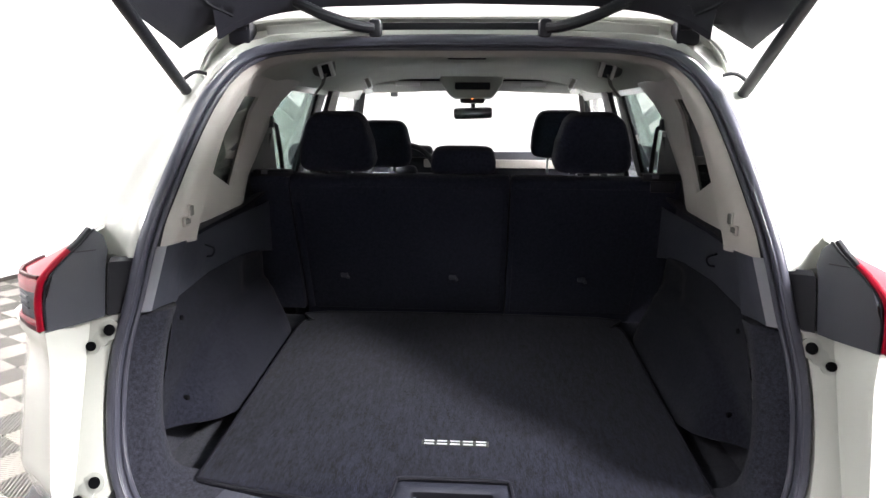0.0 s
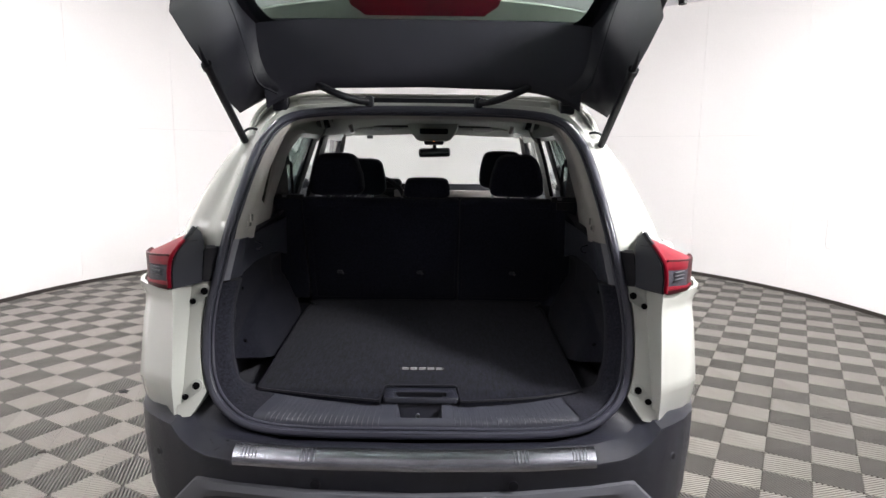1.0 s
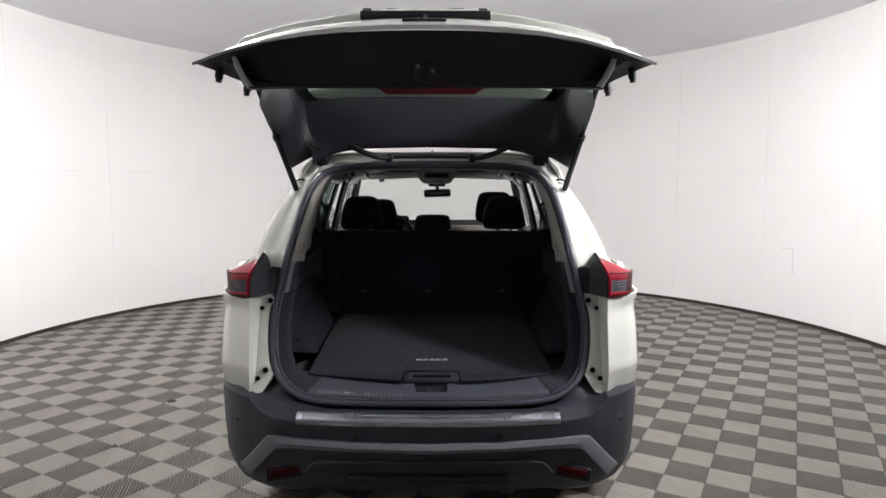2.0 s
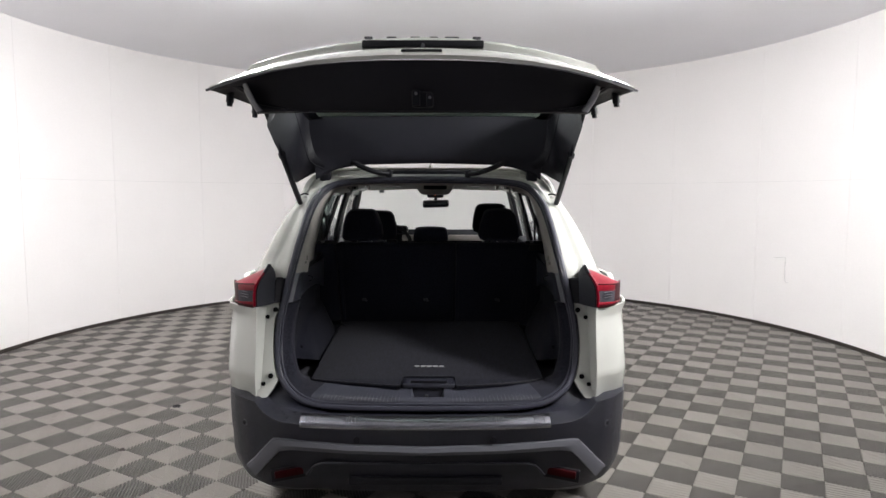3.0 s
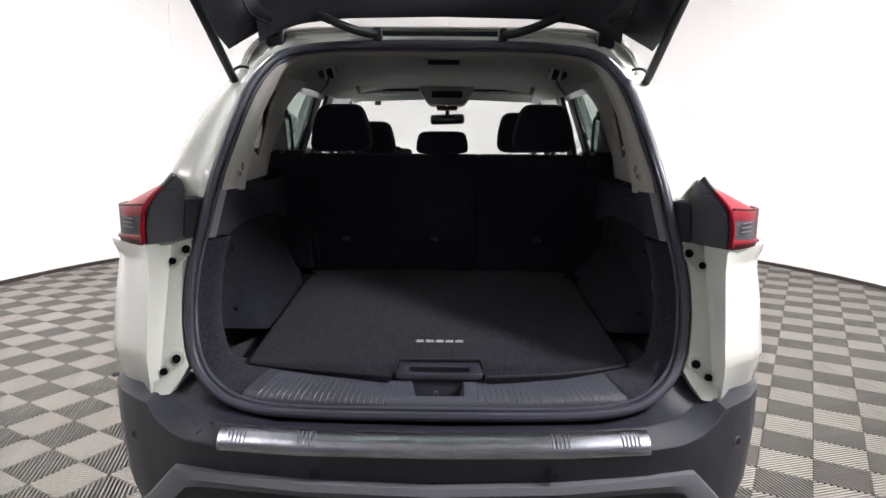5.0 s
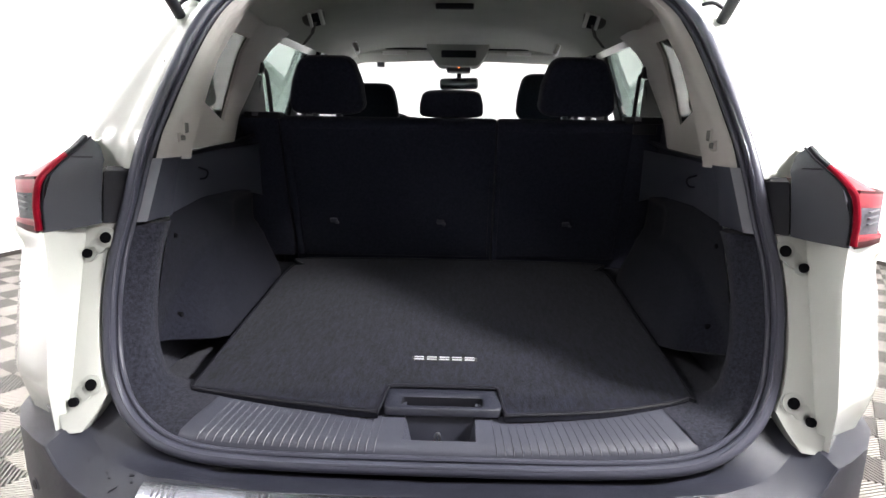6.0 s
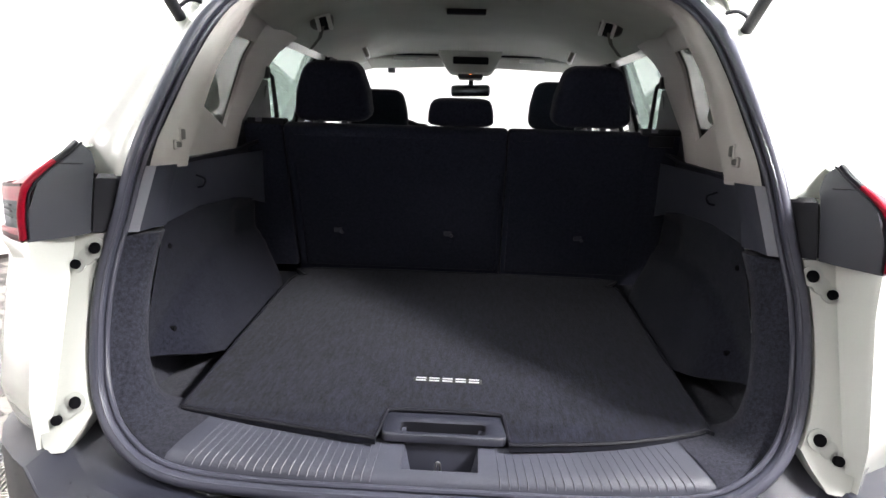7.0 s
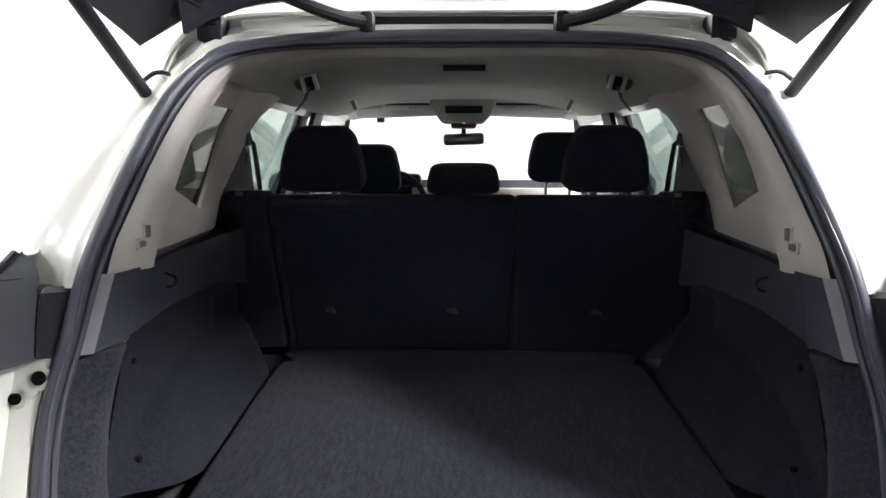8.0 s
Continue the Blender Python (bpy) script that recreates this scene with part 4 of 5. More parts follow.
# belt trim, end face with latch, glass, stop lamp
part("lower_trim", sheet([[(x * w, y, z + 0.02 * hat(x, 8)) for x in xs] for y, z, w in ((0.12, 2.035, 0.93), (0.05, 2.00, 0.95), (-0.12, 1.945, 0.95), (-0.27, 1.885, 0.94), (-0.318, 1.866, 0.93), (-0.335, 1.862, 0.925))], 0.008), GATE_TRIM, gate, "black lower inner trim of the liftgate")
end_face = part("end_trim", sheet([[(x * w, y + 0.05 * hat(x, 4) + 0.01, z - d * hat(x, 2.5)) for x in xs] for y, z, w, d in ((-0.338, 1.862, 0.925, -0.002), (-0.352, 1.866, 0.935, 0.0), (-0.385, 1.91, 0.965, -0.01), (-0.408, 1.96, 1.02, 0.02), (-0.428, 1.998, 1.12, 0.068), (-0.432, 2.006, 1.165, 0.083))], 0.008), GATE_TRIM, gate, "black end trim of the liftgate")
part("latch", merge(box(-0.018, -0.392, 1.892, 0.026, 0.02, 0.05, 0.004), box(0.026, -0.392, 1.885, 0.022, 0.02, 0.04, 0.004), box(0.004, -0.386, 1.888, 0.06, 0.014, 0.05, 0.004)), TRIM_BLACK, end_face)
part("latch_bolt", rod((-0.018, -0.409, 1.906), (-0.018, -0.395, 1.906), 0.005), GREY_PLASTIC, end_face)
part("latch_bolt", rod((0.026, -0.409, 1.893), (0.026, -0.395, 1.893), 0.005), GREY_PLASTIC, end_face)
gx = [-0.57 + 0.095 * k for k in range(13)]
part("rear_glass", sheet([[(x, y, z - 0.03 * hat(x, 3)) for x in gx] for y, z in ((0.60, 1.955), (0.45, 2.01), (0.28, 2.05), (0.10, 2.075))], 0.004), GATE_GLASS, gate).visible_shadow = False
# black frame round the glass, its corners rounded
for s in (-1, 1):
    frame_rows = []
    for y, z, x0 in ((0.600, 1.948, 0.44), (0.590, 1.953, 0.475), (0.575, 1.958, 0.500), (0.55, 1.967, 0.518), (0.50, 1.985, 0.532), (0.40, 2.018, 0.540), (0.25, 2.045, 0.542)):
        frame_rows.append([flip((x0, y, z - 0.012), s), flip(((x0 + 0.59) / 2, y - 0.002, z - 0.016), s), flip((0.592, y, z - 0.03), s)])
    part("glass_frame", sheet(frame_rows, 0.003), TRIM_BLACK, gate)
part("stop_lamp", sheet([[(x * w, y, z) for x in (-0.26, -0.13, 0, 0.13, 0.26)] for y, z, w in ((0.655, 1.988, 0.80), (0.645, 1.994, 0.83), (0.62, 2.014, 0.97), (0.56, 2.036, 1.0))], 0.006), RED_LENS, gate, "dark red high stop lamp behind the glass")
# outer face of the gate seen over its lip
# recess takes its shade from the duller white too
part("plate_recess", sheet([[(x, y + 0.03 * (x / 0.5) ** 2, z - 0.07 * (abs(x) / 0.5) ** 2.5) for x in (-0.46, -0.3, -0.15, 0, 0.15, 0.3, 0.46)] for y, z in ((-0.262, 2.082), (-0.250, 2.110), (-0.21, 2.127))], 0.004), PAINT_SHADED, gate)
part("camera_strip", box(0, -0.260, 2.091, 0.412, 0.02, 0.024, 0.004, rot=(-16, 0, 0)), BLACK_PLASTIC, gate, "black strip with the reversing camera")
part("reversing_camera", rod((0.0, -0.276, 2.084), (0.0, -0.262, 2.088), 0.007), GREY_PLASTIC, gate)
part("release_grip", box(0, -0.40, 2.036, 0.13, 0.02, 0.010, 0.004, rot=(-22, 0, 0)), TRIM_BLACK, gate)
for x0, w in ((-0.215, 0.03), (-0.135, 0.035), (-0.05, 0.035), (0.02, 0.03), (0.075, 0.05), (0.175, 0.03)):
    part("badge_bar", box(x0 + w / 2, -0.115, 2.147, w, 0.02, 0.008, 0.002), GREY_TRIM, gate)

# ---- cargo bay ----
def mat_z(y):
    return 0.776 + 0.088 * (y - 0.235) - 0.10 * max(0.0, 0.235 - y)


bay = part("cargo_floor", merge(sheet([[(-w, y, mat_z(y) - 0.02), (0, y, mat_z(y) - 0.02), (w, y, mat_z(y) - 0.02)] for y, w in ((0.245, 0.53), (0.30, 0.53), (0.45, 0.518), (0.574, 0.512))], 0.03),
                                sheet([[(-0.66, y, mat_z(y) - 0.02), (0, y, mat_z(y) - 0.02), (0.66, y, mat_z(y) - 0.02)] for y in (0.575, 0.8, 1.12)], 0.03)), CARPET, car, "black carpeted cargo floor")
# opening lining: from the seal inwards
def lining(p, d, dy):
    q = inset(p, d)
    return (q.x, q.y + dy, q.z)


part("opening_lining", sheet([[lining(p, d, dy) for p in LOOP + LOOP[:1]] for d, dy in ((-0.012, 0.014), (0.012, 0.02), (0.02, 0.045))], 0.0), TRIM_BLACK, car)
# sill cover with its ribs
SILL = ((0.106, 0.705), (0.108, 0.720), (0.115, 0.729), (0.13, 0.7355), (0.155, 0.7445), (0.19, 0.7555), (0.225, 0.7635), (0.262, 0.768))
POCKET = (-0.062, 0.074)
sill_x = [-0.502, -0.42, -0.36, -0.30, -0.24, -0.18, -0.12, POCKET[0], 0.006, POCKET[1], 0.12, 0.18, 0.24, 0.30, 0.36, 0.42, 0.502]


def sill_at(x, y, z):
    """A point of the sill cover: it bows forward and up towards its ends and narrows inwards."""
    b = (x / 0.48) ** 2
    w = 0.972 - 0.95 * (y - 0.12) if abs(x) > 0.1 else 1.0
    return (x * w, y + 0.014 * b, z + 0.010 * b)


bm = bmesh.new()
grid = [[bm.verts.new(sill_at(x, y, z)) for x in sill_x] for y, z in SILL]
for i in range(len(SILL) - 1):
    for k in range(len(sill_x) - 1):
        if not (3 <= i < 7 and POCKET[0] <= sill_x[k] < POCKET[1]):
            bm.faces.new((grid[i][k], grid[i][k + 1], grid[i + 1][k + 1], grid[i + 1][k]))
sill = part("sill_cover", bm, SILL_PLASTIC, car, "grey ribbed plastic sill cover")
for s in (-1, 1):
    for k in range(22):
        x = s * (0.115 + k * 0.0162)
        part("rib", tube([Vector(sill_at(x, y, z)) + Vector((0, 0, -0.0002)) for y, z in SILL[2:-1]], 0.0009, 4), SILL_PLASTIC, sill)
        # paler front piece: the rib's highlight put into colour
        part("rib_glint", tube([Vector(sill_at(x, y, z)) + Vector((0, -0.0004, 0.0005)) for y, z in SILL[1:4]], 0.0011, 4), GREY_TRIM, sill)
# striker pocket, sunk into the sill cover with sloping sides
px0, px1 = POCKET
part("striker_pocket", sheet([[(px0, 0.130, 0.7355), (0.006, 0.130, 0.7355), (px1, 0.130, 0.7355)], [(px0 + 0.014, 0.134, 0.700), (0.006, 0.134, 0.700), (px1 - 0.014, 0.134, 0.700)],
                              [(px0 + 0.010, 0.176, 0.700), (0.006, 0.176, 0.700), (px1 - 0.010, 0.176, 0.700)], [(px0, 0.190, 0.7555), (0.006, 0.190, 0.7555), (px1, 0.190, 0.7555)]]), BUMPER_PLASTIC, sill, "dark latch pocket in the sill")
for xa, xb in ((px0, px0 + 0.014), (px1, px1 - 0.014)):
    part("pocket_side", sheet([[(xa, 0.130, 0.7355), (xa, 0.155, 0.7445), (xa, 0.190, 0.7555)], [(xb, 0.134, 0.700), (xb, 0.150, 0.700), (xb, 0.176, 0.700)]], 0.001), SILL_PLASTIC, sill)
striker = part("striker", tube(spline([(-0.002, 0.158, 0.698), (-0.002, 0.157, 0.729), (0.002, 0.157, 0.736), (0.006, 0.157, 0.729), (0.006, 0.159, 0.698)], 4), 0.0026, 8), STEEL, sill, "bare steel latch striker")
def rounded(cx, cy, wide, deep, r, z, n=5):
    """Corners of a rounded rectangle, on the slope of the load floor."""
    ring = []
    for q, (sx, sy) in enumerate(((1, 1), (-1, 1), (-1, -1), (1, -1))):
        for k in range(n):
            a = math.pi / 2 * (q + k / (n - 1))
            x, y = cx + sx * (wide / 2 - r) + r * math.cos(a), cy + sy * (deep / 2 - r) + r * math.sin(a)
            ring.append((x, y, z + 0.07 * (y - 0.219)))
    return ring


# load floor grip: a flat plate with a rounded slot sunk into it
loops = [rounded(0.010, 0.219, 0.230, 0.076, 0.012, 0.762), rounded(0.010, 0.219, 0.230, 0.076, 0.012, 0.7755), rounded(0.010, 0.219, 0.226, 0.072, 0.011, 0.7775),
         rounded(0.008, 0.212, 0.168, 0.042, 0.008, 0.7775), rounded(0.008, 0.212, 0.160, 0.034, 0.007, 0.7745)]
grip = part("floor_grip", sheet([ring + ring[:1] for ring in loops]), BUMPER_PLASTIC, car, "dark grey plastic load floor grip with a slot", smooth=50)
loops = [rounded(0.008, 0.212, 0.160, 0.034, 0.007, 0.7745), rounded(0.008, 0.213, 0.156, 0.030, 0.006, 0.748), rounded(0.008, 0.213, 0.02, 0.004, 0.001, 0.747)]
part("grip_slot", sheet([ring + ring[:1] for ring in loops]), BLACK_PLASTIC, grip, smooth=50)

# side linings
def mat_edge(y):
    """Half width of the load floor between the side linings."""
    return curve_at(y, (0.30, 0.60, 0.90, 1.02), (0.524, 0.516, 0.514, 0.530))


def wall_foot(y):
    """Height of the lining's lower edge: a pocket is left open beside the column."""
    return curve_at(y, (0.26, 0.31, 0.42, 0.52, 0.60, 1.04), (0.862, 0.853, 0.818, 0.789, mat_z(0.60) - 0.012, mat_z(1.04) - 0.012))


def wall_top(y):
    """Height of the seam between carpet and plastic band."""
    return curve_at(y, (0.22, 0.40, 0.54, 0.71, 0.88, 1.04), (1.112, 1.122, 1.133, 1.127, 1.108, 1.075))


def ease(v):
    v = min(max(v, 0.0), 1.0)
    return v * v * (3 - 2 * v)


def wall_x(y, z):
    """Half width of the carpeted side: it swells over the wheel below a slanting crease."""
    crease = curve_at(y, (0.27, 0.33, 0.40, 0.50, 0.62, 0.75, 0.9, 1.0), (0.85, 0.89, 0.935, 0.985, 1.010, 1.008, 0.99, 0.98))
    full = 0.590 - mat_edge(y) - 0.016
    h = crease - z
    x = 0.590 - 0.012 * ease(h / 0.022) - full * ease(h / max(crease - wall_foot(y), 0.08)) * ease((y - 0.27) / 0.16)
    x += 0.016 * ease((y - 0.76) / 0.03) * ease((z - crease - 0.004) / 0.02) * ease((1.105 - z) / 0.02)
    return x + 0.055 * ease((y - 0.975) / 0.06) * ease((z - 0.80) / 0.05)


WALL_Y = [0.262 + 0.026 * k for k in range(31)]
for s in (-1, 1):
    rows = []
    for k in range(27):
        t = k / 26
        row = []
        for y in WALL_Y:
            foot = wall_foot(y)
            z = foot + (wall_top(y) - foot) * t
            row.append(flip((wall_x(y, z), max(y, 0.258 + 0.5 * (z - 0.86)), z), s))
        rows.append(row)
    rows.insert(0, [Vector((p.x + s * 0.012, p.y, p.z - 0.004)) for p in rows[0]])
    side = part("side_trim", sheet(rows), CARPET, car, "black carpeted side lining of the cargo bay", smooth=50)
    # pocket and column wear the paler carpet in place of more light
    part("side_pocket", sheet([[flip(p, s) for p in ((0.60, 0.24, z), (0.618, 0.29, z), (0.618, 0.62, z), (0.600, 0.66, z))] for z in (0.70, 0.90)]), CARPET_LIT, side)
    part("pocket_floor", box(s * 0.566, 0.44, 0.752, 0.13, 0.42, 0.01), CARPET_LIT, side)
    # carpeted column beside the opening
    run = [p for p in SEAL if p.x > 0.474 and 0.70 < p.z < 1.105]
    CUT = ((0.012, 0.010), (0.022, 0.028), (0.046, 0.040), (0.057, 0.054), (0.060, 0.083), (0.042, 0.113))
    FLOOR_CUT = ((0.110, 0.722), (0.117, 0.732), (0.15, 0.745), (0.20, 0.758), (0.235, 0.763), (0.264, 0.765))
    column = []
    for p in run:
        low = ease((0.815 - p.z) / 0.10)
        ring = []
        for k, (d, dy) in enumerate(CUT):
            q = inset(p, d)
            y, z = FLOOR_CUT[k]
            back = k / 5
            b = (p.x / 0.48) ** 2
            level = Vector((0.494 * (0.972 - 0.95 * (y - 0.12)) + (p.x - 0.475) * (1 + 0.25 * back), y + 0.014 * b, z + 0.010 * b + 0.002))
            ring.append(flip(Vector((q.x, q.y + dy, q.z)).lerp(level, low), s))
        column.append(ring)
    end = run[-1]
    for lift, keep in ((0.003, 0.75), (0.004, 0.0)):
        cap = []
        for d, dy in CUT:
            q = inset(end, 0.012 + (d - 0.012) * keep)
            cap.append(flip((q.x, q.y + dy, end.z + lift + (q.z - end.z)), s))
        column.append(cap)
    part("column", sheet(column, 0.0), CARPET_LIT, side, smooth=60)
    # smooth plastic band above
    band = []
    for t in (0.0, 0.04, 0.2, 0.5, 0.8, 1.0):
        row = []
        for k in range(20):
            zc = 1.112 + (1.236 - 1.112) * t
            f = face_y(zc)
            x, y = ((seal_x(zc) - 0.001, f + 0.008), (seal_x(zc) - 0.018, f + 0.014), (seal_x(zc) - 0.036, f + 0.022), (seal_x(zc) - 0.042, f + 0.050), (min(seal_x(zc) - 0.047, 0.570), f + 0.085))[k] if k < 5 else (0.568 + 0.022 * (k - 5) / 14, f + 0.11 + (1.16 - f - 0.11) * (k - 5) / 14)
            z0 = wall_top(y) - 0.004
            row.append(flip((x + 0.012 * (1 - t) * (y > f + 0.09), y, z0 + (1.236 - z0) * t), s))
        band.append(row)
    # outer strip of the same band, its lit look painted in
    part("band_lit_strip", sheet([row[:3] for row in band], 0.0), BAND_LIT, side, "outer strip of the plastic band, lit tone in its colour", smooth=50)
    part("upper_band", sheet([row[2:] for row in band], 0.0), BAND, side, "smooth dark grey plastic band", smooth=50)
    for hy, hz in ((0.400, 1.062), (0.365, 0.892)):
        part("screw_cover", rod((s * 0.60, hy, hz), (s * (wall_x(hy, hz) - 0.003), hy - 0.002, hz), 0.0055), HOLE, side)
    part("bag_hook", tube(spline([(s * 0.566, 0.49, 1.205), (s * 0.545, 0.487, 1.197), (s * 0.548, 0.485, 1.182), (s * 0.562, 0.486, 1.178)], 4), 0.0025, 6), BLACK_PLASTIC, side)
    ring_part = part("tie_ring", tube(spline([(s * 0.582, 1.030, 0.860), (s * 0.575, 1.023, 0.868), (s * 0.580, 1.018, 0.876), (s * 0.590, 1.024, 0.868)], 4, True), 0.003, 6, True), STEEL, side)
    # pale upper lining of the pillar
    EDGE = ((1.243, 1.264, 1.322, 1.38, 1.43, 1.476, 1.52, 1.56, 1.60), (0.420, 0.433, 0.468, 0.503, 0.540, 0.577, 0.622, 0.665, 0.71))
    rows = []
    for z in (1.230, 1.238, 1.265, 1.287, 1.32, 1.352, 1.40, 1.45, 1.50, 1.55, 1.585, 1.605):
        f, x0 = face_y(z) + 0.035, seal_x(z) - 0.016
        xe, e = curve_at(z, (1.24, 1.45, 1.605), (0.548, 0.528, 0.490)), curve_at(z, *EDGE)
        rows.append([flip(p, s) for p in ((x0, f, z), (x0 - 0.014, f + 0.012, z), (x0 - 0.022, f + 0.03, z), ((x0 - 0.022 + xe) / 2, (f + 0.03 + e) / 2, z), (xe + 0.003, e - 0.012, z), (xe + 0.002, e, z), (xe + 0.010, e + 0.006, z), (0.612, e + 0.002, z))])
    pale = part("pillar_lining", sheet(rows, 0.0), BEIGE, car, "pale beige pillar lining")
    part("lining_gap", tube([flip((curve_at(z, (1.24, 1.45, 1.605), (0.548, 0.528, 0.490)) + 0.022, curve_at(z, *EDGE) + 0.016, z), s) for z in (1.33, 1.36, 1.40, 1.45, 1.50, 1.54)], 0.006, 6), TRIM_BLACK, pale)
    part("clip_rim", merge(box(s * 0.5545, 0.411, 1.294, 0.006, 0.030, 0.030, 0.002), box(s * 0.5568, 0.393, 1.275, 0.006, 0.030, 0.020, 0.002)), BEIGE, pale)
    # recesses drawn as raised blocks, their shade put into darker taupe
    part("clip_slot", merge(box(s * 0.5530, 0.411, 1.295, 0.006, 0.022, 0.022, 0.002), box(s * 0.5553, 0.393, 1.275, 0.006, 0.022, 0.012, 0.002)), SHADE_TRIM, pale)
    # lining ahead of it as far as the door window
    REAR = ((1.243, 1.303, 1.358, 1.456, 1.541, 1.60), (0.72, 0.761, 0.807, 0.888, 0.962, 1.02))
    WIN = ((1.243, 1.322, 1.38, 1.427, 1.48, 1.53, 1.605), (0.875, 0.925, 1.01, 1.072, 1.15, 1.21, 1.385))
    rows = []
    for z in (1.243, 1.28, 1.322, 1.36, 1.40, 1.452, 1.50, 1.537, 1.57, 1.605):
        t = curve_at(z, (1.24, 1.50, 1.605), (0.0, -0.006, -0.035))
        e, r, w = curve_at(z, *EDGE), curve_at(z, *REAR), curve_at(z, *WIN)
        rows.append([flip((x + t, y, z), s) for x, y in ((0.622, r - 0.006), (0.614, r - 0.004), (0.607, r), (0.604, r + 0.014), (0.604, (r + w) / 2), (0.616, w - 0.015), (0.624, w), (0.665, w + 0.012))])
    part("rear_lining", sheet(rows, 0.0), BEIGE, car, "pale beige lining round the quarter window")
    part("quarter_window", sheet([[flip((0.618 + curve_at(z, (1.24, 1.50, 1.605), (0.0, -0.006, -0.035)), y, z), s) for y in (curve_at(z, *EDGE) - 0.01, curve_at(z, *REAR) + 0.002)] for z in (1.30, 1.40, 1.50, 1.56)], 0.003), DARK_GLASS, car)
    # the lining above and below the quarter window, in one plane with the rest
    def lining_x(z):
        return 0.606 + curve_at(z, (1.24, 1.50, 1.605), (0.0, -0.006, -0.035))

    upper, apron = [], []
    for k in range(9):
        u = k / 8
        up_row, low_row = [], []
        for q in range(6):
            z = 1.541 + 0.064 * q / 5
            r, e = curve_at(z, *REAR), curve_at(z, *EDGE) - 0.02
            up_row.append(flip((lining_x(z), e + (r - e) * u, z), s))
            zr = 1.243 + (1.300 - 1.243) * q / 5
            r, e = curve_at(zr, *REAR), curve_at(zr, *EDGE) - 0.02
            y = e + (r - e) * u
            low_row.append(flip((lining_x(zr) - 0.004, y, zr + (r - y) * 0.42 * q / 5), s))
        upper.append(up_row)
        apron.append(low_row)
    part("lining_bridge", sheet(upper, 0.0), BEIGE, pale)
    part("lining_bridge", sheet(apron, 0.0), BEIGE, pale)
    part("lining_shelf", sheet([[flip(p, s) for p in ((0.560, 0.42, 1.242), (0.585, 0.8, 1.250), (0.60, 1.14, 1.285))], [flip(p, s) for p in ((0.80, 0.42, 1.235), (0.83, 0.8, 1.225), (0.84, 1.14, 1.22))]], 0.008), TRIM_BLACK, car)
    part("corner_trim", sheet([[flip((0.632, y, z), s) for y in (y0, y1)] for z, y0, y1 in ((1.20, 0.80, 1.24), (1.30, 0.885, 1.215), (1.38, 1.02, 1.20), (1.45, 1.115, 1.185))], 0.004), BLACK_PLASTIC, car)
    belt = part("belt_guide", box(s * 0.612, 1.118, 1.470, 0.024, 0.032, 0.038, 0.008), BLACK_PLASTIC, car)
    part("seat_belt", sheet([[flip(p, s) for p in ((0.598, 1.11, 1.47), (0.592, 1.13, 1.46))], [flip(p, s) for p in ((0.605, 1.16, 1.38), (0.60, 1.185, 1.38))], [flip(p, s) for p in ((0.612, 1.20, 1.29), (0.607, 1.23, 1.29))]], 0.002), TRIM_BLACK, belt)
    part("belt_pillar", sheet([[flip(p, s) for p in ((0.70, 1.10, 1.22), (0.66, 1.16, 1.22))], [flip(p, s) for p in ((0.668, 1.12, 1.38), (0.636, 1.15, 1.38))], [flip(p, s) for p in ((0.66, 1.14, 1.43), (0.630, 1.165, 1.43))]], 0.01), BLACK_PLASTIC, car)

# headliner and what hangs from it
def liner_half(y):
    return curve_at(y, (0.58, 0.75, 0.9, 1.1, 1.3, 2.5, 2.75), (0.500, 0.522, 0.546, 0.578, 0.602, 0.602, 0.590))


def liner_z(x, y):
    mid = curve_at(y, (0.63, 0.70, 0.9, 1.4, 2.0, 2.5, 2.75), (1.640, 1.648, 1.670, 1.703, 1.711, 1.690, 1.655))
    side_z = curve_at(y, (2.1, 2.4, 2.75), (1.597, 1.612, 1.642))
    return side_z + (mid - side_z) * (1 - min(abs(x) / liner_half(y), 1) ** 4.5)


hx = [k / 10 for k in range(-10, 11)]
hx = [math.copysign(abs(x) ** 0.7, x) for x in hx]
liner = part("headliner", sheet([[(x * liner_half(y), y, liner_z(x * liner_half(y), y)) for x in hx] for y in (0.66, 0.72, 0.8, 0.9, 1.0, 1.15, 1.4, 1.7, 2.0, 2.3, 2.55, 2.75)], 0.004), HEADLINER, car, "pale grey cloth headliner")
top_run = [p for p in LOOP if p.z > 1.592]
part("headliner_rim", sheet([[lining(p, d, dy) for p in top_run] for d, dy in ((0.004, 0.016), (0.018, 0.03), (0.028, 0.055), (0.030, 0.085), (0.022, 0.10), (-0.01, 0.104))], 0.0), BEIGE, liner, "beige rim of the headliner")
dome = part("dome_lamp", box(0.005, 1.24, liner_z(0, 1.24) - 0.006, 0.135, 0.05, 0.014, 0.006), BEIGE, liner)
part("lamp_slot", box(0.005, 1.222, liner_z(0, 1.24) - 0.014, 0.125, 0.024, 0.018, 0.004), TRIM_BLACK, dome)
